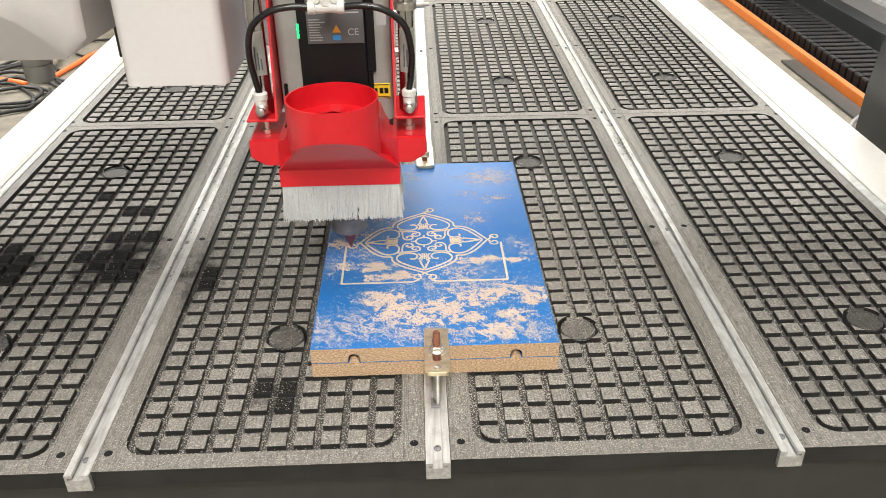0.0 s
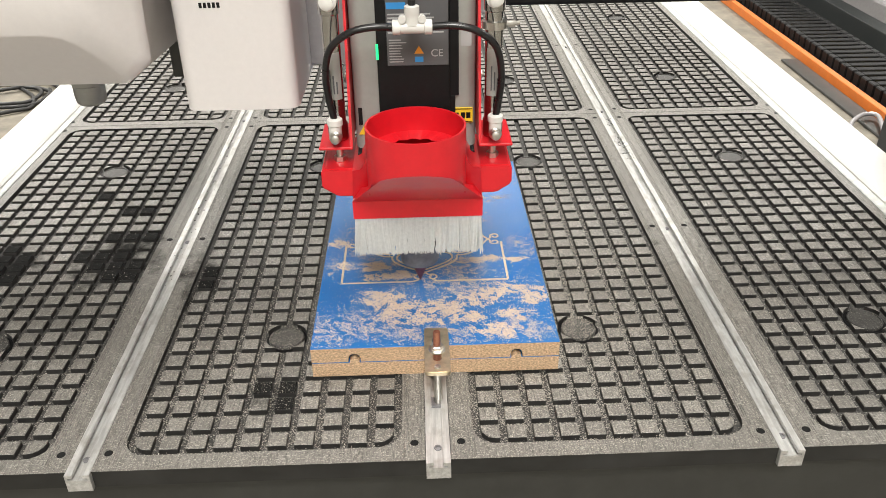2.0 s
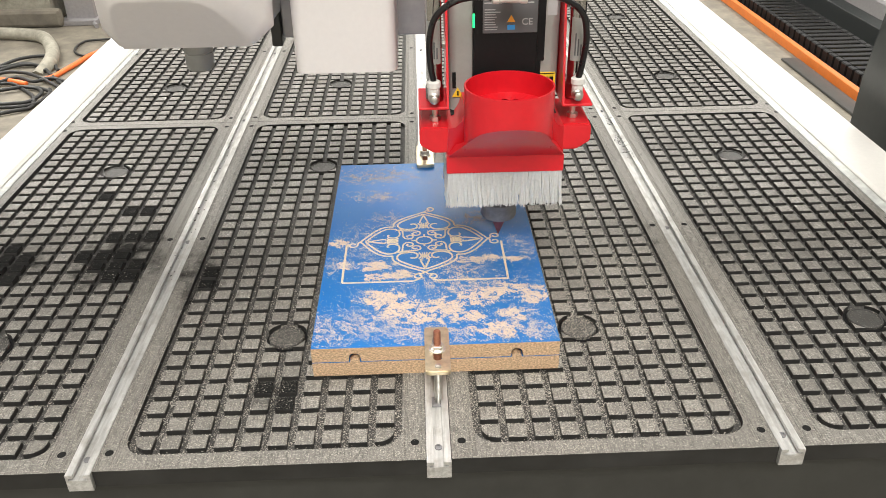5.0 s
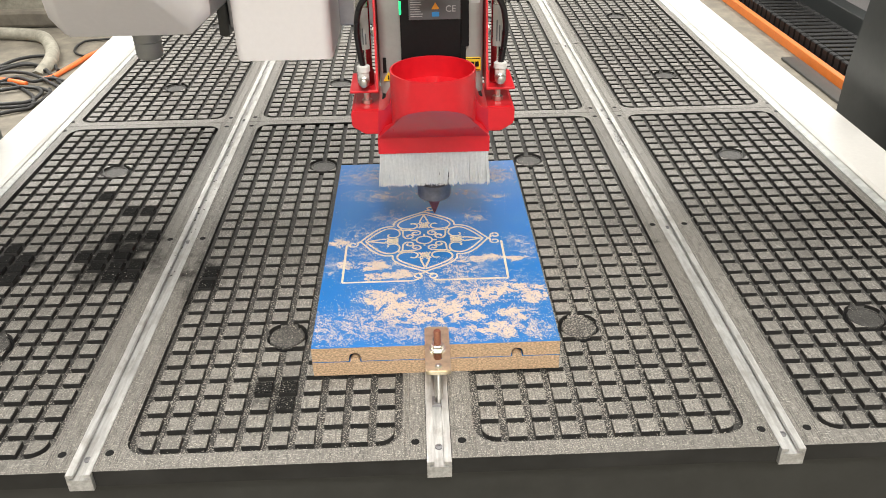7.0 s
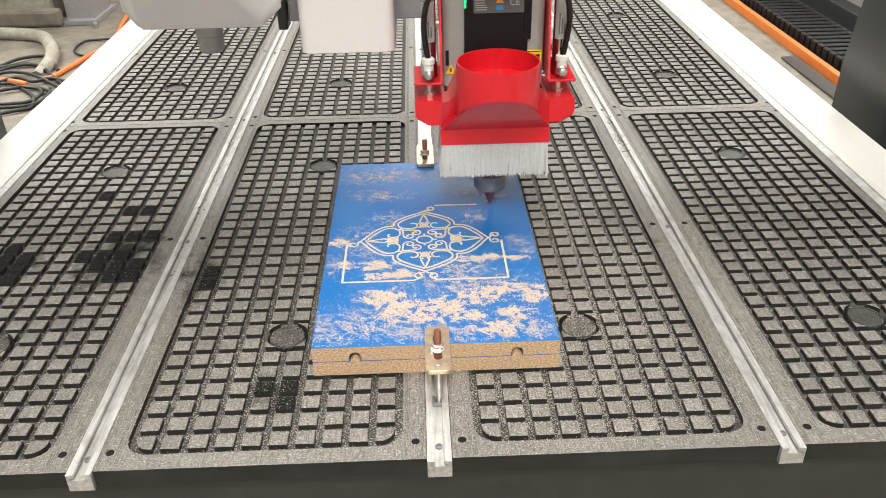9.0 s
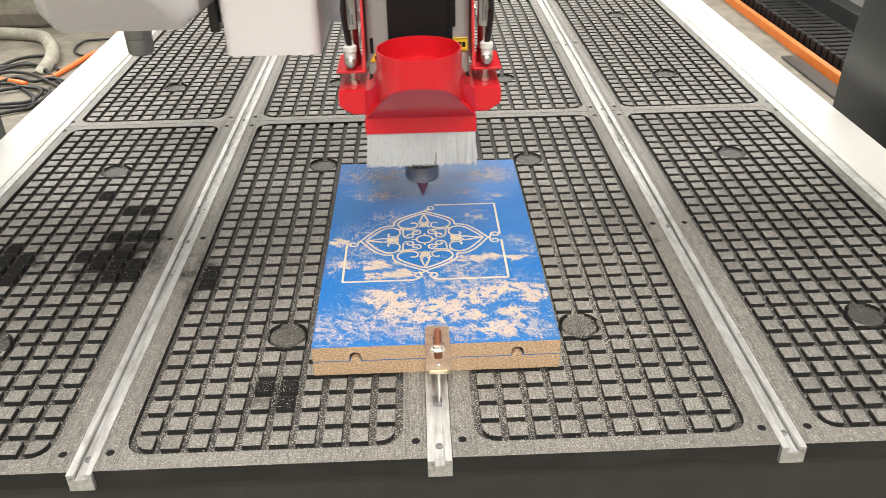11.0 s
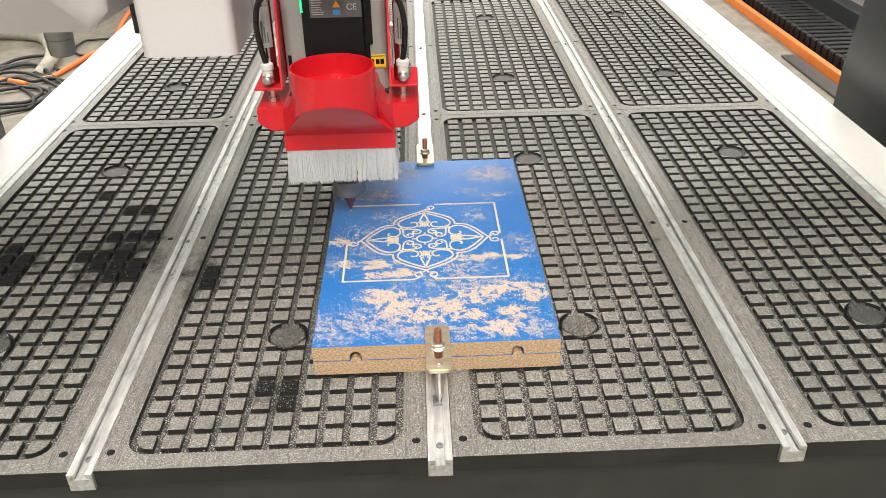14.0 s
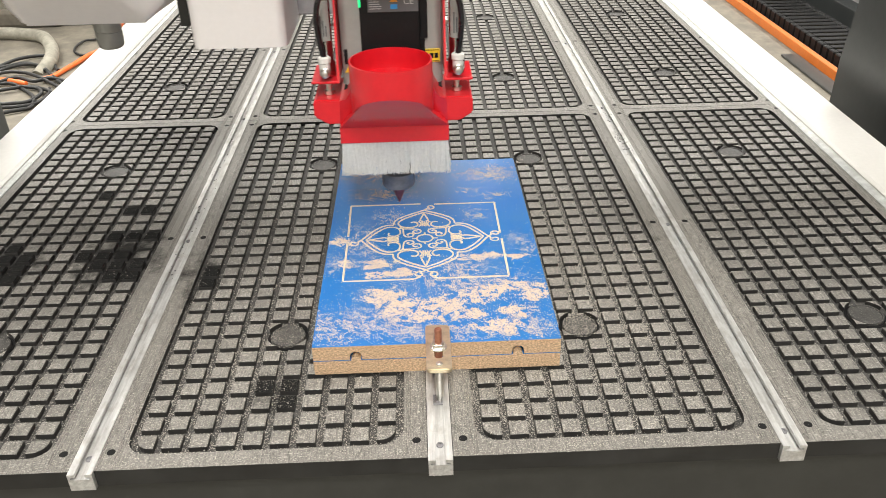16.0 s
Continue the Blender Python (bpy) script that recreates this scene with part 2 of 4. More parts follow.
def extruded(outline, d, bm=None, bevel=0.0):
    """A prism over an outline of 3D points, pushed along d."""
    bm = bm or bmesh.new()
    a = [bm.verts.new(Vector(p)) for p in outline]
    b = [bm.verts.new(Vector(p) + Vector(d)) for p in outline]
    n = len(a)
    faces = [bm.faces.new(list(reversed(a))), bm.faces.new(b)]
    for i in range(n):
        faces.append(bm.faces.new((a[i], a[(i + 1) % n], b[(i + 1) % n], b[i])))
    if bevel > 0:
        bmesh.ops.bevel(bm, geom=list({e for f in faces for e in f.edges}), offset=bevel, segments=2, affect="EDGES")
    return bm


def rounded_rect(x0, x1, y0, y1, r, n=5):
    pts = []
    for cx, cy, a0 in ((x1 - r, y1 - r, 0), (x0 + r, y1 - r, 90), (x0 + r, y0 + r, 180), (x1 - r, y0 + r, 270)):
        for i in range(n + 1):
            a = radians(a0 + 90 * i / n)
            pts.append((cx + r * math.cos(a), cy + r * math.sin(a)))
    return pts


def tube(points, r, n=10, bm=None, steps=8):
    """A bent pipe along a smooth line through the points."""
    bm = bm or bmesh.new()
    P = [Vector(p) for p in points]
    Q = [P[0] * 2 - P[1]] + P + [P[-1] * 2 - P[-2]]
    line = []
    for i in range(1, len(Q) - 2):
        p0, p1, p2, p3 = Q[i - 1:i + 3]
        for k in range(steps):
            u = k / steps
            line.append(0.5 * ((2 * p1) + (p2 - p0) * u + (2 * p0 - 5 * p1 + 4 * p2 - p3) * u * u + (3 * p1 - p0 - 3 * p2 + p3) * u ** 3))
    line.append(P[-1])
    rings, side = [], None
    for i, p in enumerate(line):
        d = (line[min(i + 1, len(line) - 1)] - line[max(i - 1, 0)]).normalized()
        if side is None:
            side = d.orthogonal().normalized()
        side = (side - d * side.dot(d)).normalized()
        up = d.cross(side)
        rings.append([bm.verts.new(p + r * (side * math.cos(2 * math.pi * k / n) + up * math.sin(2 * math.pi * k / n))) for k in range(n)])
    for a, b in zip(rings, rings[1:]):
        for k in range(n):
            bm.faces.new((a[k], a[(k + 1) % n], b[(k + 1) % n], b[k]))
    bm.faces.new(list(reversed(rings[0])))
    bm.faces.new(rings[-1])
    return bm


def moved(bm, m):
    bm.transform(m)
    return bm


# ---- hall ----
FLOOR_Z = -0.70
tagged(part("floor", box(-12, 12, -9, 17, FLOOR_Z - 0.1, FLOOR_Z), CONCRETE), "dusty beige concrete workshop floor", "floor", kind="structure")
tagged(part("wall_north", box(-12, 12, 17, 17.2, FLOOR_Z, 6), WALL), "plain grey hall wall", "wall", kind="structure")
tagged(part("wall_south", box(-12, 12, -9.2, -9, FLOOR_Z, 6), WALL), "plain grey hall wall", "wall", kind="structure")
tagged(part("wall_west", box(-12.2, -12, -9, 17, FLOOR_Z, 6), WALL), "plain grey hall wall", "wall", kind="structure")
tagged(part("wall_east", box(12, 12.2, -9, 17, FLOOR_Z, 6), WALL), "plain grey hall wall", "wall", kind="structure")
tagged(part("ceiling", box(-12, 12, -9, 17, 6, 6.2), CEILING), "pale workshop ceiling", "ceiling", kind="structure")

# ---- machine bed ----
PITCH, PAD, PANEL_L, SLOT = 0.025, 0.0175, 0.84, 0.325
SLOT_X = 0.3235
DEPTH = 0.0065
HALF_X, PAD_Y0 = 0.12125, 0.02375

bed = thing("machine_bed", "dark grey steel router bed carrying the vacuum table", "machine bed", at=(0, 0, FLOOR_Z))
part("front_beam", box(-0.64, 0.64, 0.012, 0.10, 0.46, 0.68, 0.006), FRAME_DARK, bed, "dark glossy front beam below the table edge")
part("deck", box(-0.63, 0.63, 0.10, 2.50, 0.60, 0.68, 0.004), FRAME_DARK, bed)
for sx in (-1, 1):
    for y in (0.35, 2.2):
        part("leg", box(sx * 0.55 - 0.05, sx * 0.55 + 0.05, y - 0.05, y + 0.05, 0, 0.60, 0.004), FRAME_DARK, bed)


def side_rail(s):
    rail = thing("side_rail", "long white painted guide rail along the table edge", "guide rail", "guide rails", at=(0, 0, 0))
    o, n = (0.725, 0.643) if s > 0 else (0.717, 0.640)
    prof = [(s * n, -0.10), (s * n, 0.005), (s * (n + 0.004), 0.009), (s * (o - 0.003), 0.009), (s * o, 0.006), (s * o, -0.16), (s * 0.70, -0.16), (s * 0.70, -0.10)]
    part("beam", extruded([(x, -0.2, z) for x, z in prof], (0, 2.9, 0)), WHITE, rail)
    strip = [(s * 0.6305, -0.018), (s * 0.6305, 0.001), (s * 0.633, 0.002), (s * (n - 0.0005), 0.003), (s * (n - 0.0005), -0.018)]
    part("edge_strip", extruded([(x, 0.0, z) for x, z in strip], (0, 2.52, 0)), STRIP, rail, "scuffed pale edge strip")
    part("underbeam", box(min(s * 0.66, s * 0.80), max(s * 0.66, s * 0.80), -0.15, 2.68, FLOOR_Z, -0.165, 0.004), FRAME_DARK, rail, "dark steel beam under the rail")
    return rail


side_rail(-1)
side_rail(1)


def slot_channel(x):
    ob = thing("clamp_slot", "aluminium T-slot channel let into the table", "T-slot", "clamping slots", at=(x, 0, 0))
    half = [(0.0, -0.0185), (0.0112, -0.0185), (0.0112, 0.0006), (0.0046, 0.0006), (0.0046, -0.003), (0.0088, -0.003), (0.0088, -0.0056), (0.0, -0.0056)]
    outline = half[1:-1] + [(-a, b) for a, b in reversed(half[1:-1])]
    part("channel", extruded([(a, -0.007, b) for a, b in outline], (0, 2.527, 0)), ALU, ob)
    for y in (0.018, 0.42, 0.86, 1.26):
        part("screw", turned([(0.0034, -0.0056), (0.0034, -0.0041), (0.0018, -0.0039), (0.0018, -0.0049), (0.0, -0.0049)], 12, (0, y, 0)), DARK_STEEL, ob, "small dark countersunk screw")
    return ob


for sx in (-SLOT_X, 0.0, SLOT_X):
    slot_channel(sx)


def pad_mesh(name, corner=None, top_mat=None):
    """A raised pad with a worn top edge; corner: the side of it that follows the pocket's round corner."""
    h, c, top = PAD / 2, 0.0007, 0.0
    if corner is None:
        outline = [(-h, -h), (h, -h), (h, h), (-h, h)]
    else:
        cx, cy = corner
        r = PAD * 0.8
        outline = []
        for px, py in ((-1, -1), (1, -1), (1, 1), (-1, 1)):
            if (px, py) == (cx, cy):
                a0 = math.degrees(math.atan2(py, px)) - 45
                for i in range(5):
                    a = radians(a0 + 90 * i / 4)
                    outline.append((px * (h - r) + r * math.cos(a), py * (h - r) + r * math.sin(a)))
            else:
                outline.append((px * h, py * h))
    bm = bmesh.new()
    low = [bm.verts.new((x, y, -DEPTH - 0.001)) for x, y in outline]
    mid = [bm.verts.new((x, y, top - c)) for x, y in outline]
    up = [bm.verts.new((x * (1 - c / h), y * (1 - c / h), top)) for x, y in outline]
    n = len(outline)
    for a, b in ((low, mid), (mid, up)):
        for i in range(n):
            bm.faces.new((a[i], a[(i + 1) % n], b[(i + 1) % n], b[i]))
    bm.faces.new(up)
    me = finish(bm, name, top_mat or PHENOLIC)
    me.materials.append(PAD_FLANK_SHADE)
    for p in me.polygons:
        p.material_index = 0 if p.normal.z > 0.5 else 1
    return me


def collar_mesh(qx, qy):
    """What is left of a pad where a round suction port was cut into it."""
    a, r, g = 0.02125, 0.0232, math.sqrt(0.0232 ** 2 - 0.02125 ** 2)
    pts = [(a, g), (a, a), (g, a)]
    a0, a1 = math.atan2(a, g), math.atan2(g, a)
    pts += [(r * math.cos(a0 + (a1 - a0) * k / 5), r * math.sin(a0 + (a1 - a0) * k / 5)) for k in range(1, 5)]
    me = finish(extruded([(qx * x, qy * y, -DEPTH - 0.001) for x, y in pts], (0, 0, DEPTH + 0.001)), "cut_pad", PHENOLIC)
    me.materials.append(PAD_FLANK_SHADE)
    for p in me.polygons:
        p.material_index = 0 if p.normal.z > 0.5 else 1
    return me


COLLARS = [collar_mesh(qx, qy) for qx in (-1, 1) for qy in (-1, 1)]
PADS = {None: pad_mesh("pad")}
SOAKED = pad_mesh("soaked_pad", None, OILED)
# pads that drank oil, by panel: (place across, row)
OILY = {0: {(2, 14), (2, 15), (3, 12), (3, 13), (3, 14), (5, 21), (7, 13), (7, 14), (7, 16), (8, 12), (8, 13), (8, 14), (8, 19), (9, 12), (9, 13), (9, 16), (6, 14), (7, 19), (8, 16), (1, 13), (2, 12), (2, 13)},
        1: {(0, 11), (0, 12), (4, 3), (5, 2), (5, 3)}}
for cx in (-1, 1):
    for cy in (-1, 1):
        PADS[(cx, cy)] = pad_mesh("corner_pad", (cx, cy))


def panel_slab(xa, xb, front):
    """The slab of one panel with its round-cornered pocket; xa, xb: its long edges, the pads' middle at 0."""
    g = 0.0075
    px, py0, py1 = HALF_X + g, PAD_Y0 - g, PANEL_L - PAD_Y0 + g
    inner = rounded_rect(-px, px, py0, py1, 0.022, 5)
    bm = bmesh.new()
    top_in = [bm.verts.new((x, y, 0.0)) for x, y in inner]
    low_in = [bm.verts.new((x, y, -DEPTH)) for x, y in inner]
    e = 0.0004
    quad = ((xb, PANEL_L - e), (xa, PANEL_L - e), (xa, front), (xb, front))
    top_out = [bm.verts.new((x, y, 0.0)) for x, y in quad]
    bot_out = [bm.verts.new((x, y, -0.0185)) for x, y in quad]
    n = len(inner)
    for i in range(n):
        bm.faces.new((top_in[i], top_in[(i + 1) % n], low_in[(i + 1) % n], low_in[i]))
    bm.faces.new(low_in)
    for q in range(4):
        block = [top_in[q * 6 + k] for k in range(6)]
        for k in range(5):
            bm.faces.new((top_out[q], block[k], block[k + 1]))
        bm.faces.new((top_out[q], block[5], top_in[((q + 1) * 6) % n], top_out[(q + 1) % 4]))
        bm.faces.new((top_out[q], top_out[(q + 1) % 4], bot_out[(q + 1) % 4], bot_out[q]))
    bm.faces.new(bot_out)
    return bm


def panel(col, row):
    x = -0.4875 + 0.325 * col
    xa = (-0.1425, -0.1497, -0.1508, -0.1522)[col]
    xb = (0.1522, 0.1508, 0.1497, 0.1425)[col]
    ob = thing("vacuum_table_panel", "black phenolic vacuum panel with milled grid, dusted with chips" if row == 0 else "black phenolic vacuum panel with milled square grid", "table panel", "vacuum table panels", at=(x, row * PANEL_L, 0))
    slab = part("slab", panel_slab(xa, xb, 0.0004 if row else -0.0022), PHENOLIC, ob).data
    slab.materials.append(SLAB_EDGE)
    slab.materials.append(POCKET_SHADE)
    # floor and walls of the pocket carry the grooves' shade as darker colour
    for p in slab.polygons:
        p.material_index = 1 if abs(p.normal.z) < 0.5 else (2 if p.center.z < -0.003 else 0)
    plugs = [(0.0, PAD_Y0 - 0.00375 + PITCH * k) for k in (7, 25)]
    for px, py in plugs:
        part("port_plug", turned([(0.0192, -DEPTH - 0.001), (0.0192, -0.0026), (0.0186, -0.0018), (0.0174, -0.0018), (0.0168, -0.0030), (0.0, -0.0030)], 28, (px, py, 0)), PLUG, ob, "round plug in a suction port", smooth=30)
        # black ring added on the dusty floor to darken the plug's gap like shade
        part("gap_shade_ring", turned([(0.0194, -DEPTH + 0.0004), (0.0194, -DEPTH + 0.0012), (0.0226, -DEPTH + 0.0012), (0.0226, -DEPTH + 0.0004)], 28, (px, py, 0)), BLACK, ob, "black ring put in as shade of the gap round the plug")
        for me in COLLARS:
            p = new("cut_pad", me)
            p.parent, p.location = ob, (px, py, -0.0001)
    # milled ribs along the border beside the slot
    if row < 2:
        bm = bmesh.new()
        for side in (-1, 1):
            if (col, side) in ((0, -1), (3, 1)):
                continue
            for rx in (0.1308, 0.1330, 0.1352, 0.1462, 0.1482):
                extruded([(side * (rx - 0.0006), 0.002, -0.0002), (side * (rx + 0.0006), 0.002, -0.0002), (side * rx, 0.002, 0.0006)], (0, PANEL_L - 0.004, 0), bm=bm)
        part("milled_ribs", bm, PHENOLIC, ob)
    hx = [s * 0.1408 for s in (-1, 1)]
    if row < 2:
        for hy in (0.0205, 0.42, 0.8195):
            for h in hx:
                # a flat disc: the hole's inner shade is only its black colour
                part("screw_hole_disc", turned([(0.0040, 0.0001), (0.0036, 0.0003), (0.0, 0.0003)], 14, (h, hy, 0)), HOLE_SHADE, ob, "flat black disc painted as a shaded screw recess")
    return ob


panels = {(c, r): panel(c, r) for c in range(4) for r in range(3)}


def fill_pads(col, row, single_rows):
    ob = panels[(col, row)]
    rest_v, rest_f = [], []
    h, c = PAD / 2, 0.0007
    for k in range(32):
        for i in range(10):
            x, y = (i - 4.5) * PITCH, PAD_Y0 + PAD / 2 + PITCH * k
            if i in (4, 5) and k in (6, 7, 24, 25):
                continue
            if k < single_rows:
                cr = None
                if k in (0, 31) and i in (0, 9):
                    cr = (-1 if i == 0 else 1, -1 if k == 0 else 1)
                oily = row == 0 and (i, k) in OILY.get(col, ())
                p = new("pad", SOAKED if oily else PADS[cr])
                p.parent = ob
                p.location = (x, y, random.uniform(-0.00025, 0.0))
                p.rotation_euler = (random.gauss(0, 0.006), random.gauss(0, 0.006), 0)
            else:
                b = len(rest_v)
                z = random.uniform(-0.0003, 0.0)
                for s, zz in ((h, -DEPTH - 0.001), (h, z - c), (h - c, z)):
                    rest_v += [(x - s, y - s, zz), (x + s, y - s, zz), (x + s, y + s, zz), (x - s, y + s, zz)]
                for l in (0, 4):
                    rest_f += [(b + l + q, b + l + (q + 1) % 4, b + l + 4 + (q + 1) % 4, b + l + 4 + q) for q in range(4)]
                rest_f.append((b + 8, b + 9, b + 10, b + 11))
    if rest_v:
        me = bpy.data.meshes.new("pad_field")
        me.from_pydata(rest_v, [], rest_f)
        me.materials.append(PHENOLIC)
        me.materials.append(PAD_FLANK_SHADE)
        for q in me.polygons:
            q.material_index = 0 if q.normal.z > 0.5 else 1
        p = new("pad_field", me)
        p.parent = ob
        tagged(p, kind="stuff")

OIL = material("wet_oil", (0.004, 0.004, 0.004), 0.12, 0, 60, 0.2, 0, placed=True)
for sx, sz, rx, rz in ((0.193, -0.006, 0.007, 0.0055), (0.196, -0.0145, 0.011, 0.0035), (0.176, -0.0165, 0.012, 0.0016), (0.158, -0.0172, 0.006, 0.0010)):
    bm = bmesh.new()
    ring = [(sx + rx * math.cos(a * 0.3307) * (1 + 0.2 * math.sin(a * 1.7)), sz + rz * math.sin(a * 0.3307) * (1 + 0.15 * math.cos(a * 2.3))) for a in range(19)]
    tagged(part("oil_stain", extruded([(x, -0.0002, max(z, -0.0184)) for x, z in ring], (0, 0.0004, 0)), OIL), "glossy black oil run on the table's front edge", "oil stain", "oil runs")

# ---- workpiece ----
BOARD = (0.0013, 0.1217, 0.2536, 0.4432, 0.0355)   # middle x, front y, width, length, height
TOP = BOARD[4]

board = thing("panel_stack", "two stacked blue melamine particleboards clamped on the table", "boards", at=(BOARD[0], BOARD[1], 0))
W, LEN = BOARD[2] / 2, BOARD[3]


def board_core(z0, z1, notches):
    """A board whose front edge has small arched notches at its foot."""
    pts = [(-W, z0)]
    for cx in sorted(notches):
        pts += [(cx + 0.0063 * math.cos(radians(a)), z0 + 0.004 + 0.0063 * math.sin(radians(a)) if a not in (181, -1) else z0) for a in (181, 180, 150, 120, 90, 60, 30, 0, -1)]
    pts += [(W, z0), (W, z1), (-W, z1)]
    bm = bmesh.new()
    f = [bm.verts.new((x, 0.0, z)) for x, z in pts]
    b = [bm.verts.new((x, 0.012, z)) for x, z in pts]
    n = len(pts)
    bm.faces.new(f)
    for i in range(n):
        bm.faces.new((f[i], f[(i + 1) % n], b[(i + 1) % n], b[i]))
    bm.faces.new(list(reversed(b)))
    box(-W, W, 0.0121, LEN, z0, z1, 0, bm=bm)
    return bm


lower = part("lower_board", board_core(0.0, 0.0165, ()), CHIP, board, "raw particleboard edge, speckled tan")
part("facing", box(-W, W, 0.0005, LEN, 0.0165, 0.0175), BLUE, lower)
upper = part("upper_board", board_core(0.0178, TOP - 0.001, (-0.083, 0.083)), CHIP, board, "raw particleboard edge, speckled tan")
part("facing", box(-W, W, 0.0, LEN, TOP - 0.0009, TOP, 0.0003, 1), BLUE, upper, "glossy blue melamine face")
for cx in (-0.083, 0.083):
    part("dowel", moved(turned([(0.0055, 0), (0.0055, 0.0075), (0.0047, 0.008), (0, 0.008)], 16), pose(cx, 0.0076, 0.0156, 90, 0, 0)), CHIP, upper)

# ---- carved ornament ----
CX, CY = -0.0082, 0.2137   # its middle on the board
LINE = 0.0027


LAYER = [0]


def ribbon(points, width=LINE, bm=None, closed=False):
    """A flat carved line with a slightly rounded section along points on the board."""
    bm = bm or bmesh.new()
    LAYER[0] += 1
    z = TOP + 0.0003 + 0.00004 * (LAYER[0] % 9)
    P = [Vector((x, y, 0)) for x, y in points]
    rows = []
    n = len(P)
    for i, p in enumerate(P):
        a = P[(i - 1) % n] if closed else P[max(i - 1, 0)]
        b = P[(i + 1) % n] if closed else P[min(i + 1, n - 1)]
        d = (b - a).normalized()
        s = Vector((-d.y, d.x, 0)) * width / 2
        rows.append([bm.verts.new(p + s * k + Vector((0, 0, z + dz))) for k, dz in ((-1, -0.001), (-0.92, 0.0), (0.92, 0.0), (1, -0.001))])
    for i in range(n if closed else n - 1):
        a, b = rows[i], rows[(i + 1) % n]
        for k in range(3):
            bm.faces.new((a[k], a[k + 1], b[k + 1], b[k]))
    return bm


def smooth_line(pts, steps=7):
    P = [Vector((x, y, 0)) for x, y in pts]
    Q = [P[0] * 2 - P[1]] + P + [P[-1] * 2 - P[-2]]
    out = []
    for i in range(1, len(Q) - 2):
        p0, p1, p2, p3 = Q[i - 1:i + 3]
        for k in range(steps):
            u = k / steps
            v = 0.5 * ((2 * p1) + (p2 - p0) * u + (2 * p0 - 5 * p1 + 4 * p2 - p3) * u * u + (3 * p1 - p0 - 3 * p2 + p3) * u ** 3)
            out.append((v.x, v.y))
    out.append((P[-1].x, P[-1].y))
    return out


def curl(x, y, r0, r1, a0, a1, n=16):
    """A spiral about x, y from radius r0 at angle a0 to r1 at a1."""
    return [(x + (r0 + (r1 - r0) * i / n) * math.cos(radians(a0 + (a1 - a0) * i / n)), y + (r0 + (r1 - r0) * i / n) * math.sin(radians(a0 + (a1 - a0) * i / n))) for i in range(n + 1)]


def place(points, angle, mirror):
    """From the ornament's upward arm to one of its four arms on the board."""
    c, s = math.cos(radians(angle)), math.sin(radians(angle))
    out = []
    for x, y in points:
        x = -x if mirror else x
        out.append((CX + (c * x - s * y) * 0.985, CY + (s * x + c * y) * 0.922))
    return out


def arm_lines():
    """Half of the upward arm, in millimetres from the middle: heart, lily, curls."""
    heart = smooth_line([(0, 73.5), (8, 69), (19, 61.5), (29, 53), (33.5, 45), (32, 37), (26, 32), (17, 31), (11, 33.5), (8.6, 38), (9.6, 43.5), (13.5, 46), (17.5, 44.5)])
    spear = smooth_line([(0, 70.5), (2.8, 61), (5.2, 50), (2.0, 48.2)], 3)
    lily = smooth_line([(7.4, 47.2), (5.0, 43.5), (4.2, 40), (5.0, 36), (7.2, 32.5)], 3)
    scroll = smooth_line([(30, 33), (28, 28), (18, 27), (10, 26), (5, 22), (6, 16), (11, 14), (15, 18), (12, 22), (9, 20)])
    inner = smooth_line([(0, 10), (3.8, 9.2), (7.1, 7.1)], 4)
    stem = [(0.0, 10.0), (0.0, 16.0)]
    return [heart, spear, lily, scroll, inner, stem]


def scaled(points):
    return [(x * 0.001, y * 0.001) for x, y in points]


for angle in (0, 90, 180, 270):
    for mirror in (False, True):
        for pts in arm_lines():
            part("carved_line", ribbon(place(scaled(pts), angle, mirror), 0.0023), GROOVE, board, "pale wood core cut through the blue face" if angle == 0 and not mirror else "")
        outer = smooth_line([(0.0, 80), (9, 74.5), (22, 66.5), (33.5, 57), (38.6, 48), (39.2, 39.2)])
        part("carved_line", ribbon(place(scaled(outer), angle, mirror), 0.0024), GROOVE, board)
    for dx in (-2.3, 0.0, 2.3):
        part("carved_line", ribbon(place(scaled([(dx * 1.2, 32.5), (dx * 0.8, 40), (dx * 1.3, 47)]), angle, False), 0.0019), GROOVE, board)
# closing curls at the four tips
for x, y, a0, s in ((0.0083, -0.0838, 130, -1), (-0.0076, -0.0830, 50, 1), (0.0879, 0.0070, 215, -1), (0.0866, -0.0069, 145, 1), (-0.0873, -0.0072, 35, -1), (0.0085, 0.0822, 225, 1)):
    part("carved_curl", ribbon([(CX + a, CY + b) for a, b in curl(x, y, 0.0060, 0.0026, a0, a0 + s * 400, 20)], 0.0022), GROOVE, board)
for tip, ends in (((0.0, -0.0738), ((0.0044, -0.0792), (-0.0037, -0.0784))), ((0.0788, 0.0), ((0.0830, 0.0036), (0.0817, -0.0035))), ((-0.0788, 0.0), ((-0.0824, -0.0038),)), ((0.0, 0.0738), ((0.0043, 0.0780),))):
    for e in ends:
        part("carved_line", ribbon([(CX + tip[0], CY + tip[1]), (CX + e[0], CY + e[1])], 0.0022), GROOVE, board)
# frame round the ornament: its near half is cut already
X0, X1, Y0, Y1 = -0.1035, 0.0863, 0.1210, 0.3040
FX0, FX1 = -0.1045, 0.0859
for pts in (((-0.0158, CY - 0.0888), (-0.022, Y0), (X0, Y0), (X0, 0.2065), (-0.098, 0.2060)), ((0.0001, CY - 0.0896), (0.006, Y0), (X1, Y0), (X1, CY - 0.0069))):
    for a, b in zip(pts, pts[1:]):
        part("carved_line", ribbon([a, b], LINE), GROOVE, board)

# ---- what the cutter adds during the clip: pieces of line laid bare one after another ----
FRESH = []


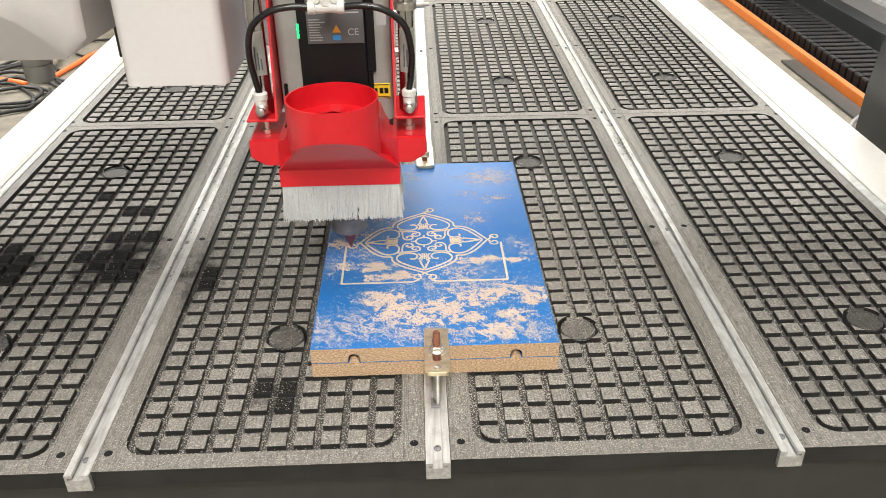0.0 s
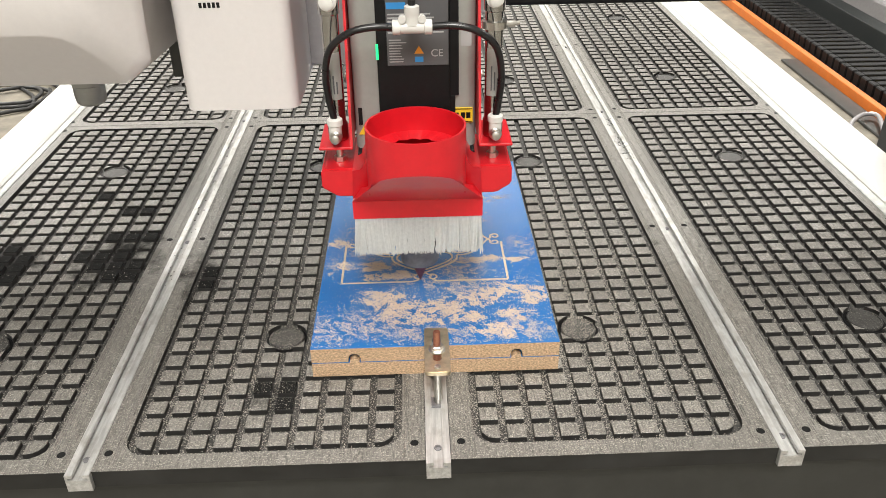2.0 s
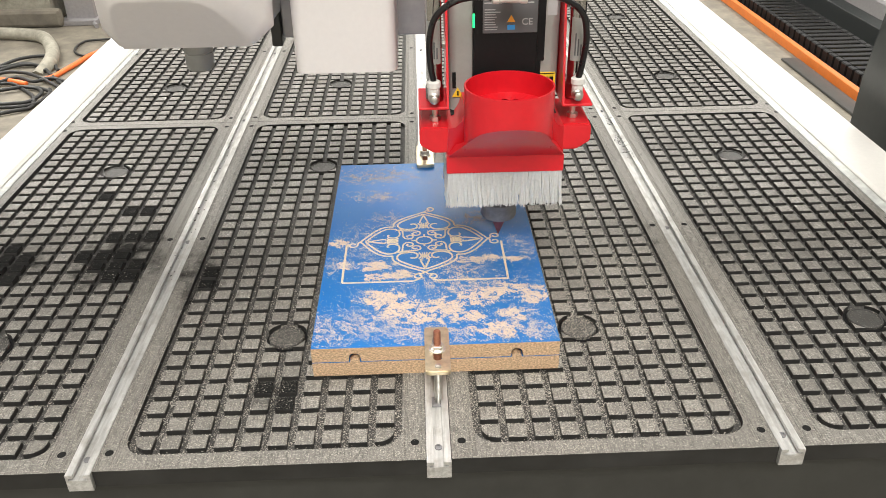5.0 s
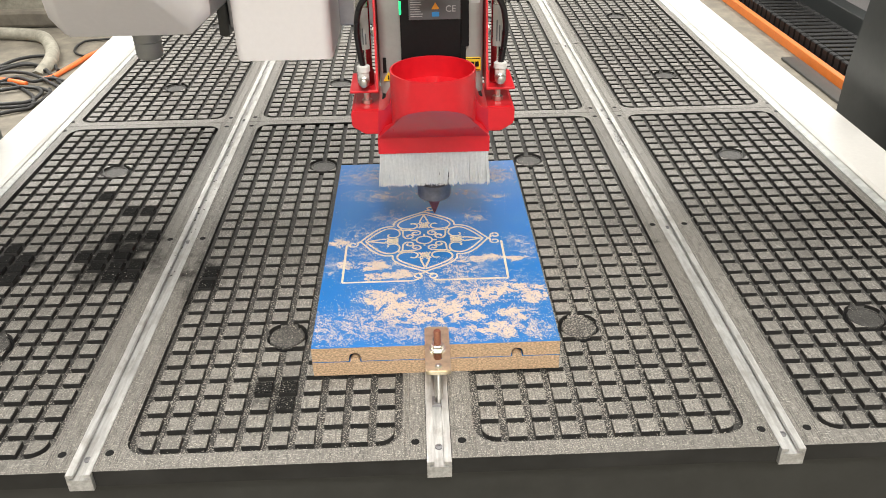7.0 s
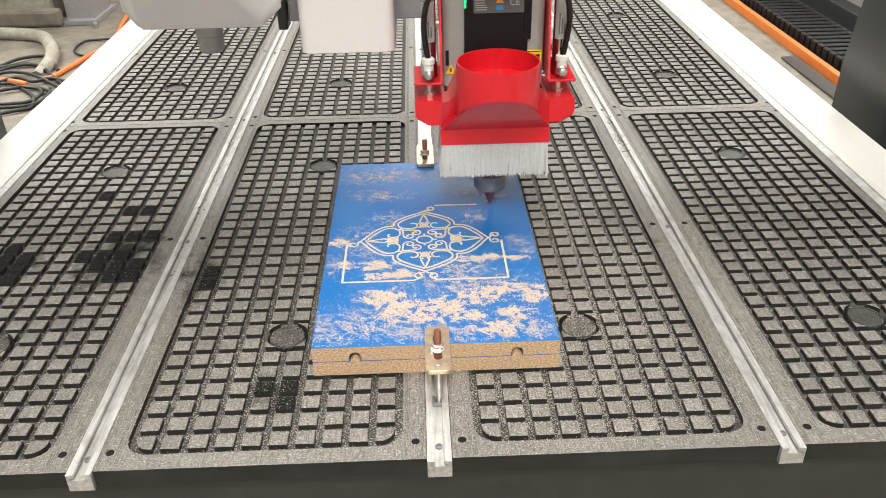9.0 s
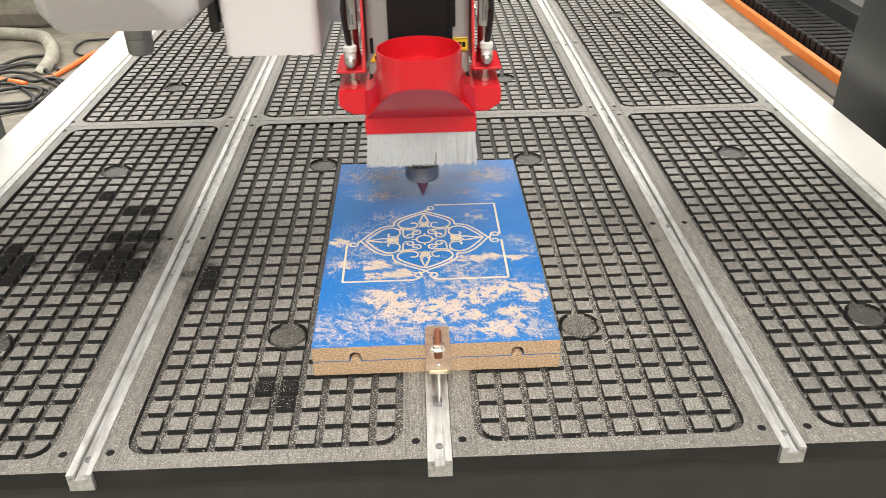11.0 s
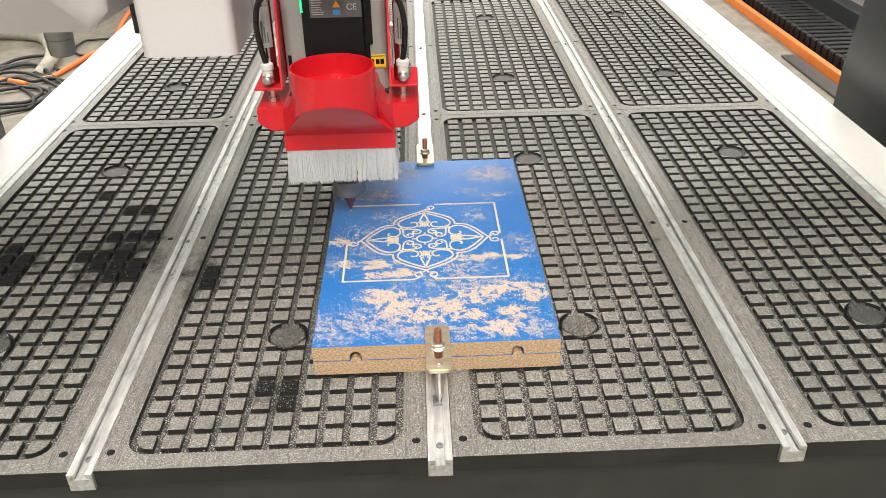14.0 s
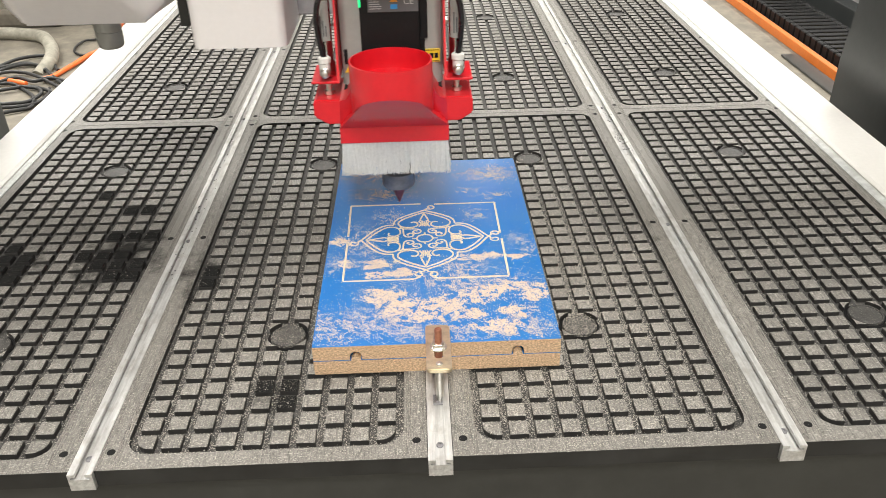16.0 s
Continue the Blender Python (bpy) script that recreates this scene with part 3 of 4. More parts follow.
def fresh_line(a, b, t0, t1, pieces):
    for i in range(pieces):
        u, v = i / pieces, (i + 1) / pieces
        p = (a[0] + (b[0] - a[0]) * u, a[1] + (b[1] - a[1]) * u)
        q = (a[0] + (b[0] - a[0]) * v, a[1] + (b[1] - a[1]) * v)
        FRESH.append((part("carved_line", ribbon([p, q], LINE), GROOVE, board), t0 + (t1 - t0) * (v + 0.02)))


fresh_line((0.006, Y1), (FX1, Y1), 8.45, 9.1, 7)
fresh_line((FX1, Y1), (FX1, CY + 0.0070), 9.15, 10.4, 6)
fresh_line((-0.012, Y1 + 0.002), (FX0, Y1 + 0.002), 12.0, 13.0, 7)
fresh_line((FX0, Y1 + 0.002), (X0, 0.2235), 13.6, 15.0, 7)

# ---- dust ----


# chips heaped by the cutter: middle, reach and thickness of each drift on the board
HEAPS = ((-0.057, 0.088, 0.021, 0.013, 1.0), (-0.041, 0.067, 0.018, 0.014, 0.9), (0.006, 0.066, 0.030, 0.013, 0.85), (-0.008, 0.048, 0.026, 0.013, 0.7), (0.032, 0.050, 0.022, 0.010, 0.75),
         (0.048, 0.086, 0.030, 0.014, 0.68), (0.087, 0.100, 0.024, 0.010, 0.85), (0.110, 0.086, 0.016, 0.014, 0.85), (0.088, 0.052, 0.020, 0.009, 0.8), (0.066, 0.024, 0.022, 0.011, 0.75),
         (-0.066, 0.156, 0.017, 0.009, 1.0), (-0.040, 0.1345, 0.014, 0.007, 1.1), (0.071, 0.169, 0.009, 0.008, 1.0), (0.046, 0.164, 0.020, 0.006, 0.8), (-0.115, 0.212, 0.011, 0.009, 0.9), (-0.099, 0.159, 0.014, 0.007, 0.7), (0.100, 0.1635, 0.014, 0.0045, 1.0), (-0.066, 0.132, 0.008, 0.005, 0.8))
VEILS = ((-0.104, 0.032, 0.034, 0.026, 0.85), (-0.060, 0.040, 0.036, 0.024, 0.85), (-0.025, 0.024, 0.036, 0.016, 0.8), (0.092, 0.026, 0.034, 0.022, 0.85), (0.030, 0.018, 0.034, 0.014, 0.8), (-0.068, 0.338, 0.030, 0.013, 0.55),
         (0.092, 0.393, 0.034, 0.020, 0.62), (0.055, 0.3415, 0.015, 0.008, 0.6), (0.090, 0.326, 0.018, 0.008, 0.55), (-0.056, 0.272, 0.018, 0.015, 0.45), (0.058, 0.270, 0.014, 0.014, 0.5), (-0.119, 0.157, 0.008, 0.018, 0.6),
         (0.108, 0.200, 0.016, 0.016, 0.42), (0.036, 0.142, 0.028, 0.018, 0.65), (-0.070, 0.400, 0.060, 0.020, 0.42), (-0.085, 0.185, 0.022, 0.020, 0.32), (0.114, 0.180, 0.008, 0.005, 0.7), (0.040, 0.112, 0.060, 0.018, 0.6), (-0.09, 0.235, 0.02, 0.02, 0.3))


def dust_density(x, y):
    """How thickly chips lie at a place on the board (0 to 1): frayed drifts and thin veils."""
    wx, wy = x + 0.007 * noise.noise(Vector((x * 70, y * 70, 5.0))), y + 0.006 * noise.noise(Vector((x * 70, y * 70, 9.0)))
    heap = max(k * math.exp(-((wx - bx) / rx / 1.3) ** 2 - ((wy - by) / ry / 1.25) ** 2) for bx, by, rx, ry, k in HEAPS)
    veil = max(k * math.exp(-((wx - bx) / rx) ** 2 - ((wy - by) / ry) ** 2) for bx, by, rx, ry, k in VEILS)
    fray = noise.fractal(Vector((x * 120, y * 150, 1.7)), 0.55, 2.2, 6)
    tear = noise.noise(Vector((x * 75, y * 105, 7.0)))
    return heap * (1.0 + 0.95 * fray + 0.75 * tear), veil * (0.62 + 1.4 * fray + 0.8 * tear)


def flakes(name, places, size, mat):
    """Chips as small crooked four-sided crumbs."""
    verts, faces = [], []
    for x, y, z in places:
        s = size * random.uniform(0.5, 1.5)
        a = random.uniform(0, 6.28)
        b = len(verts)
        for k in range(3):
            t = a + k * 2.094 + random.uniform(-0.5, 0.5)
            verts.append((x + s * math.cos(t), y + s * math.sin(t), z + random.uniform(-0.0001, 0.0002)))
        verts.append((x + random.uniform(-0.3, 0.3) * s, y + random.uniform(-0.3, 0.3) * s, z + s * random.uniform(0.5, 0.9)))
        faces += [(b, b + 1, b + 3), (b + 1, b + 2, b + 3), (b + 2, b, b + 3)]
    me = bpy.data.meshes.new(name)
    me.from_pydata(verts, [], faces)
    me.materials.append(mat)
    return new(name, me)


spots, fine = [], []
for _ in range(270000):
    x, y = random.uniform(-W + 0.001, W - 0.001), random.uniform(0.001, LEN - 0.002)
    heap, veil = dust_density(x, y)
    lot = random.random()
    if lot < max(0.0, min(0.97, (heap - 0.28) * 2.2)):
        spots.append((BOARD[0] + x, BOARD[1] + y, TOP))
    elif lot < max(0.012 if y < 0.2 else 0.004, min(0.72, veil * 1.15)) + max(0.0, heap) * 0.3:
        fine.append((BOARD[0] + x, BOARD[1] + y, TOP))
tagged(flakes("wood_dust", fine, 0.00055, DUST), "fine pale wood dust on the blue board", "wood dust", kind="stuff")
tagged(flakes("wood_chips", spots, 0.00082, DUST), "pale wood chips strewn over the blue board", "wood chips", kind="stuff")
spots = []
for k in range(90000):
    x, y = (random.gauss(-0.02, 0.24), random.gauss(0.14, 0.18)) if k % 3 else (random.gauss(0.16, 0.05), random.gauss(0.30, 0.14))
    if not (-0.6 < x < 0.6 and 0.004 < y < 0.82) or (abs(x - BOARD[0]) < W and BOARD[1] < y < BOARD[1] + LEN):
        continue
    if any(abs(x - s) < 0.0135 for s in (-SLOT_X, 0, SLOT_X)):
        continue
    u = x - (round((x - 0.1625) / SLOT) * SLOT + 0.1625)
    fx, fy = (u + 0.125) % PITCH, (y - PAD_Y0 + 0.00375) % PITCH
    groove = abs(u) < HALF_X + 0.005 and PAD_Y0 - 0.005 < y < PANEL_L - PAD_Y0 and not (0.00375 < fx < 0.02125 and 0.00375 < fy < 0.02125)
    if any(0.0188 < math.hypot(u, y - py) < 0.0240 for py in (0.195, 0.645)):
        continue
    if random.random() < 0.30 + 0.7 * noise.noise(Vector((x * 9, y * 9, 4))) + (0.3 if groove else -0.05):
        spots.append((x, y, -DEPTH if groove else 0.0))
tagged(flakes("table_chips", spots, 0.0006, TABLE_DUST), "pale wood chips scattered over the black table", "wood chips", kind="stuff")

grit = [(SLOT_X + random.gauss(0.0, 0.004), random.choice((0.66, 0.70, 0.72, 0.80)) + random.gauss(0, 0.012), 0.0006) for _ in range(90)] + [(-SLOT_X + random.gauss(0.0, 0.004), random.uniform(0.3, 0.8), 0.0006) for _ in range(40)]
tagged(flakes("slot_grit", grit, 0.0013, CABLE), "dark oily grit in the clamping slots", "grit", kind="stuff")

# ---- clamps ----


def clamp():
    """A slotted plate on a stud, its heel on a jack screw; the toe points to +y and the stud stands at the origin."""
    ob = thing("hold_down_clamp", "yellow-zinc slotted clamp plate bolted into the T-slot", "clamp", "hold-down clamps")
    z = TOP + 0.0012
    outer = rounded_rect(-0.0125, 0.0125, -0.035, 0.038, 0.004, 4)
    hole = rounded_rect(-0.0045, 0.0045, -0.018, 0.022, 0.0044, 4)
    bm = bmesh.new()
    th = 0.0045
    lo, uo = [bm.verts.new((x, y, z)) for x, y in outer], [bm.verts.new((x, y, z + th)) for x, y in outer]
    li, ui = [bm.verts.new((x, y, z)) for x, y in hole], [bm.verts.new((x, y, z + th)) for x, y in hole]
    n = len(outer)
    for i in range(n):
        j = (i + 1) % n
        bm.faces.new((lo[i], lo[j], uo[j], uo[i]))
        bm.faces.new((li[j], li[i], ui[i], ui[j]))
        bm.faces.new((uo[i], uo[j], ui[j], ui[i]))
        bm.faces.new((lo[j], lo[i], li[i], li[j]))
    bmesh.ops.bevel(bm, geom=[e for e in bm.edges if all(v in uo for v in e.verts)], offset=0.0008, segments=2, affect="EDGES")
    part("plate", bm, BRASSY, ob, smooth=40)
    part("stud", turned([(0.0036, -0.0055), (0.0036, z + 0.026), (0.003, z + 0.027), (0, z + 0.027)], 14), COPPER, ob, "copper-coloured threaded stud", smooth=40)
    part("nut", turned([(0.0066, z + th), (0.0066, z + th + 0.006), (0.006, z + th + 0.0065), (0.0036, z + th + 0.0065)], 6), STEEL, ob)
    part("washer", turned([(0.0085, z + th + 0.0001), (0.0085, z + th + 0.0012), (0.0036, z + th + 0.0012)], 20), STEEL, ob)
    part("jack_screw", turned([(0.0042, -0.0055), (0.0042, z - 0.0005), (0.003, z), (0, z)], 14, (0, -0.026, 0)), STEEL, ob, smooth=40)
    part("rivet_head", turned([(0.0034, z + th), (0.003, z + th + 0.0015), (0, z + th + 0.002)], 14, (0, -0.027, 0)), STEEL, ob, smooth=60)
    part("slot_nut", box(-0.0078, 0.0078, -0.033, -0.019, -0.0055, -0.0032, 0.0006), DARK_STEEL, ob)
    return ob


front_clamp = clamp()
front_clamp.matrix_basis = pose(0.0024, 0.1068, 0)
copy_thing(front_clamp, pose(-0.0017, 0.584, 0, 0, 0, 180))

# ---- spindle head: origin at the cutter's tip ----
head = thing("spindle_head", "red-hooded router spindle with white brush skirt", "spindle")


def round_box_body(x0, x1, y0, y1, z0, z1, r):
    return extruded([(x, y, z0) for x, y in rounded_rect(x0, x1, y0, y1, r, 6)], (0, 0, z1 - z0))


part("cutter", turned([(0.0003, 0.0), (0.0098, 0.0250), (0.0098, 0.029), (0.006, 0.0295)], 28), BIT, head, "pointed purple-coated engraving bit", smooth=40)
part("collet_nut", turned([(0.0090, 0.0282), (0.0170, 0.0270), (0.0205, 0.0284), (0.0214, 0.0304), (0.0214, 0.048), (0.0195, 0.050), (0.015, 0.051)], 36), DARK_STEEL, head, "dark round collet nut", smooth=35)
part("spindle_nose", turned([(0.020, 0.051), (0.020, 0.06), (0.034, 0.075), (0.034, 0.17)], 36), BLACK, head, smooth=35)
part("motor", round_box_body(-0.0605, 0.0605, -0.018, 0.10, 0.172, 0.62, 0.010), GREY_PAINT, head, "square grey spindle motor housing", smooth=35)

# hood
HB = dict(x=0.0652, y0=-0.060, y1=0.034, z0=0.1135, z1=0.133)
TC, TR, TZ = -0.0805, 0.0470, 0.222


def hood_shell():
    n = 96
    bm = bmesh.new()
    rect, ring = [], []
    for i in range(n):
        a = 2 * math.pi * i / n          # 0 is forward (towards -y), going to +x
        fx, fy = math.sin(a), -math.cos(a)
        k = 1.0 / max(abs(fx), abs(fy))
        rx = max(-1, min(1, fx * k)) * HB["x"]
        ry = (HB["y0"] + HB["y1"]) / 2 + max(-1, min(1, fy * k)) * (HB["y1"] - HB["y0"]) / 2
        rect.append((rx, ry))
        front = max(0.0, math.cos(a))
        ring.append((TR * math.sin(a), TC - TR * math.cos(a), 0.150 + 0.041 * front ** 0.8))
    low = [bm.verts.new((x, y, HB["z0"])) for x, y in rect]
    mid = [bm.verts.new((x, y, HB["z1"])) for x, y in rect]
    top = [bm.verts.new(p) for p in ring]
    halves = []
    for s in (0.35, 0.7):
        halves.append([bm.verts.new(((1 - s) * m.co.x + s * t.co.x, (1 - s) * m.co.y + s * t.co.y, (1 - s) * m.co.z + s * t.co.z)) for m, t in zip(mid, top)])
    rings = [low, mid, *halves, top]
    for a, b in zip(rings, rings[1:]):
        for i in range(n):
            bm.faces.new((a[i], a[(i + 1) % n], b[(i + 1) % n], b[i]))
    return bm


def open_pipe(r, wall, z0, z1, zs, cy, n=64):
    """A pipe open at the top, its lower rim lying on the hood."""
    bm = bmesh.new()
    rows = []
    for rr, zt in ((r, False), (r, True), (r - wall, True), (r - wall, False)):
        row = []
        for i in range(n):
            a = 2 * math.pi * i / n
            z = z1 if zt else zs(a)
            row.append(bm.verts.new((rr * math.sin(a), cy - rr * math.cos(a), z)))
        rows.append(row)
    for k in range(4):
        a, b = rows[k], rows[(k + 1) % 4]
        for i in range(n):
            bm.faces.new((a[i], a[(i + 1) % n], b[(i + 1) % n], b[i]))
    return bm


hood = part("dust_hood", hood_shell(), RED, head, "red enamelled sheet-metal dust hood", smooth=28)
part("hose_port", open_pipe(TR, 0.0018, 0.15, TZ, lambda a: 0.150 + 0.041 * max(0.0, math.cos(a)) ** 0.8, TC), RED, hood, "round open red hose port", smooth=40)
ledge = []
for i in range(40):
    a = 2 * math.pi * i / 40
    ledge.append((0.0457 * math.sin(a), TC - 0.0457 * math.cos(a), 0.198))
bm = bmesh.new()
inner_pts = [(0.027 * math.sin(2 * math.pi * i / 40 + 0.02) * (1 + 0.015 * math.sin(i * 3.1)), TC + 0.004 - 0.021 * math.cos(2 * math.pi * i / 40) * (1 + 0.02 * math.sin(i * 2.3)), 0.197 + 0.0008 * math.sin(i * 1.9)) for i in range(40)]
oa, ia = [bm.verts.new(p) for p in ledge], [bm.verts.new(p) for p in inner_pts]
for i in range(40):
    bm.faces.new((oa[i], oa[(i + 1) % 40], ia[(i + 1) % 40], ia[i]))
part("inner_ledge", bm, RED, hood, "torn red ledge inside the port")


def ear(s):
    out = [(0.058, 0.136), (0.079, 0.136), (0.0945, 0.146), (0.0945, 0.164), (0.0925, 0.1665), (0.058, 0.1665)]
    bm = extruded([(s * x, -0.054, z) for x, z in out], (0, 0.082, 0))
    bmesh.ops.bevel(bm, geom=bm.edges[:], offset=0.0015, segments=2, affect="EDGES")
    part("side_ear", bm, RED, hood, smooth=35)
    # flange and gusset that hold the air cylinder
    bm = box(min(s * 0.0615, s * 0.0945), max(s * 0.0615, s * 0.0945), -0.052, 0.012, 0.1855, 0.1885, 0.0008, 1)
    gusset = [(0.0615, -0.050, 0.188), (0.0615, 0.02, 0.188), (0.0615, 0.02, 0.62), (0.0615, -0.022, 0.62), (0.0615, -0.022, 0.33)]
    extruded([(s * x, y, z) for x, y, z in gusset], (s * 0.0025, 0, 0), bm=bm)
    lug = part("cylinder_bracket", bm, RED, head, "red folded steel bracket beside the motor")
    for y, z in ((-0.012, 0.245), (-0.012, 0.285)):
        part("bracket_bolt", moved(turned([(0.0048, 0), (0.0048, 0.003), (0.003, 0.0035), (0.0026, 0.005), (0, 0.005)], 6), pose(s * 0.0635, y, z, 0, 90 * s, 0)), STEEL, lug)
    # air cylinder
    cx, cy = s * 0.0765, -0.030
    c = part("air_cylinder", turned([(0.0088, 0.189), (0.0098, 0.190), (0.0098, 0.206), (0.0085, 0.207), (0.0085, 0.312), (0.0100, 0.313), (0.0100, 0.335), (0.008, 0.337)], 28, (cx, cy, 0)), CHROME, head, "chromed pneumatic cylinder with a silver label", smooth=35)
    part("rod", turned([(0.0032, 0.155), (0.0032, 0.189)], 14, (cx, cy - 0.002, 0)), STEEL, c, smooth=40)
    for z in (0.1668, 0.180):
        part("rod_nut", turned([(0.0062, z), (0.0062, z + 0.0048)], 6, (cx, cy - 0.002, 0)), STEEL, c)
    bm = bmesh.new()
    arc = [(cx + 0.0087 * math.cos(radians(a)), cy + 0.0087 * math.sin(radians(a))) for a in range(215, 326, 10)]
    for (x0, y0), (x1, y1) in zip(arc, arc[1:]):
        bm.faces.new([bm.verts.new(p) for p in ((x0, y0, 0.232), (x1, y1, 0.232), (x1, y1, 0.278), (x0, y0, 0.278))])
    part("cylinder_label", bm, GREY_PAINT, c, "silver maker's label")
    for k in range(3):
        part("label_bar", box(cx - 0.0035 + k * 0.003, cx - 0.0021 + k * 0.003, cy - 0.0093, cy - 0.0087, 0.238, 0.262 - 0.006 * k), LABEL_GREY, c)
    # elbow fitting
    f = part("elbow_fitting", turned([(0.0058, 0.196), (0.0062, 0.197), (0.0062, 0.209), (0.0074, 0.210), (0.0074, 0.2155), (0.0055, 0.217)], 20, (s * 0.0775, -0.046, 0)), FITTING, head, "white push-in air fitting", smooth=40)
    part("banjo_screw", moved(turned([(0.0062, 0), (0.0062, 0.004), (0.0046, 0.005), (0.0046, 0.0095), (0.003, 0.0105), (0, 0.0105)], 18), pose(s * 0.0775, -0.048, 0.1985, 90, 0, 0)), STEEL, f, smooth=40)
    # elbow at the cylinder's top
    f = part("upper_fitting", moved(turned([(0.008, 0), (0.008, 0.010), (0.0055, 0.011), (0.0055, 0.016), (0.003, 0.017), (0, 0.017)], 18), pose(s * 0.0755, -0.036, 0.326, 90, 0, 0)), FITTING, head, smooth=40)
    # air hose up and over to the tee
    part("air_hose", tube([(s * 0.0775, -0.046, 0.214), (s * 0.0805, -0.050, 0.235), (s * 0.0815, -0.056, 0.262), (s * 0.075, -0.061, 0.288), (s * 0.057, -0.063, 0.303), (s * 0.036, -0.062, 0.3075), (s * 0.014, -0.060, 0.3065)], 0.0034, 12), RUBBER, head, "glossy black air hose arching to the tee", smooth=60)


def shoulder(s):
    """The pressed flank that joins the round port to the side ear."""
    out = [(0.030, 0.134), (0.030, 0.196), (0.0462, 0.193), (0.0495, 0.181), (0.0550, 0.1715), (0.0630, 0.1668), (0.0645, 0.134)]
    bm = bmesh.new()
    front = [bm.verts.new((s * x, -0.059 - 0.020 * max(0.0, min(1.0, (z - 0.140) / 0.04)) + 0.014 * max(0.0, (x - 0.045) / 0.02) * (1 if z > 0.15 else 0.2), z)) for x, z in out]
    back = [bm.verts.new((s * x, 0.020, z)) for x, z in out]
    n = len(out)
    bm.faces.new(front)
    bm.faces.new(list(reversed(back)))
    for i in range(n):
        bm.faces.new((front[i], front[(i + 1) % n], back[(i + 1) % n], back[i]))
    part("shoulder", bm, RED, hood, smooth=40)


ear(-1)
ear(1)
shoulder(-1)
shoulder(1)
# black block added in place of the shadow between motor and hood top
part("gap_shade_block", box(-0.0590, 0.0590, -0.0285, 0.09, 0.1660, 0.1718, 0.001, 1), BLACK, head)
part("top_plate", box(-0.0635, 0.0635, -0.030, 0.030, 0.158, 0.1655, 0.001, 1), RED, hood)
tee = part("tee_fitting", moved(turned([(0.0052, -0.018), (0.0068, -0.0175), (0.0068, -0.011), (0.0058, -0.0105), (0.0058, 0.0105), (0.0068, 0.011), (0.0068, 0.0175), (0.0052, 0.018)], 20), pose(0, -0.060, 0.3065, 0, 90, 0)), FITTING, head, "white plastic tee air fitting", smooth=40)
part("branch", turned([(0.0066, 0.309), (0.0063, 0.315), (0.0063, 0.318), (0.0068, 0.319), (0.0068, 0.325), (0.005, 0.326)], 20, (0, -0.060, 0)), FITTING, tee, smooth=40)
for s in (-1, 1):
    part("lug_ring", moved(turned([(0.0034, -0.003), (0.0034, 0.003)], 14), pose(s * 0.0088, -0.063, 0.3145, 90, 0, 0)), FITTING, tee, smooth=40)
part("air_hose", tube([(0, -0.060, 0.322), (0.001, -0.060, 0.36), (0.004, -0.058, 0.42)], 0.0034, 12), RUBBER, head, smooth=60)
# hose clip round one cylinder
part("hose_clip", turned([(0.0110, 0.296), (0.0118, 0.2962), (0.0118, 0.303), (0.0110, 0.3032)], 28, (0.0765, -0.030, 0)), STEEL, head, "steel band clip with a screw", smooth=40)
part("clip_screw", moved(turned([(0.0034, -0.005), (0.0034, 0.005), (0.002, 0.0052), (0.002, 0.010), (0, 0.010)], 12), pose(0.0905, -0.030, 0.2995, 0, 90, 12)), STEEL, head)

# black terminal box with its labels on the motor's front
tb = part("terminal_box", box(-0.0345, 0.0345, -0.0305, -0.015, 0.172, 0.62, 0.0015), BLACK, head, "black terminal box on the motor front")
FY = -0.0307
plate = part("rating_plate", box(-0.0245, 0.0335, FY - 0.0008, FY, 0.262, 0.345, 0.0003, 1), LABEL_GREY, tb, "dark grey rating label with fine print")
py = FY - 0.0011
for k in range(9):
    part("print_bar", box(-0.0225, random.uniform(-0.012, -0.006), py, py + 0.0004, 0.2655 + k * 0.0026, 0.2664 + k * 0.0026), INK, plate)
for k in range(6):
    for x0 in (-0.023, 0.004):
        part("print_bar", box(x0, x0 + random.uniform(0.012, 0.026), py, py + 0.0004, 0.293 + k * 0.0034, 0.2943 + k * 0.0034), INK, plate)
part("print_block", box(0.0015, 0.0095, py, py + 0.0004, 0.2655, 0.2705), CYAN, plate)
part("print_block", box(-0.0238, -0.006, py, py + 0.0004, 0.3155, 0.3215), CYAN, plate)
part("warning_mark", extruded([(0.0010, py, 0.2735), (0.0100, py, 0.2735), (0.0055, py, 0.2810)], (0, 0.0004, 0)), ORANGE_PRINT, plate)


def lettering(name, text, size, mat, parent, m):
    cu = bpy.data.curves.new(name, "FONT")
    cu.body, cu.size, cu.extrude, cu.align_x, cu.align_y = text, size, 0.0002, "CENTER", "CENTER"
    ob = new(name, cu)
    cu.materials.append(mat)
    ob.parent, ob.matrix_basis = parent, m
    return ob


lettering("lettering", "CE", 0.0098, INK, plate, pose(0.0225, py, 0.2735, 90, 0, 0))
part("indicator", box(-0.0352, -0.0328, FY - 0.0010, FY + 0.0006, 0.268, 0.283, 0.0004, 1), GREEN, tb, "lit green indicator strip")
part("side_strip", box(0.0345, 0.0435, -0.0224, -0.0178, 0.228, 0.62, 0.0006, 1), BLACK, head, "black cable cover strip")
part("strip_foot", box(0.0345, 0.040, -0.0220, -0.0178, 0.200, 0.228, 0.0006, 1), BLACK, head)
wl = part("warning_label", box(0.0375, 0.0575, -0.0192, -0.0178, 0.198, 0.214, 0.0003, 1), YELLOW, head, "yellow warning label with black writing")
part("label_edge", box(0.0385, 0.0565, -0.0196, -0.0193, 0.1990, 0.1997), BLACK, wl)
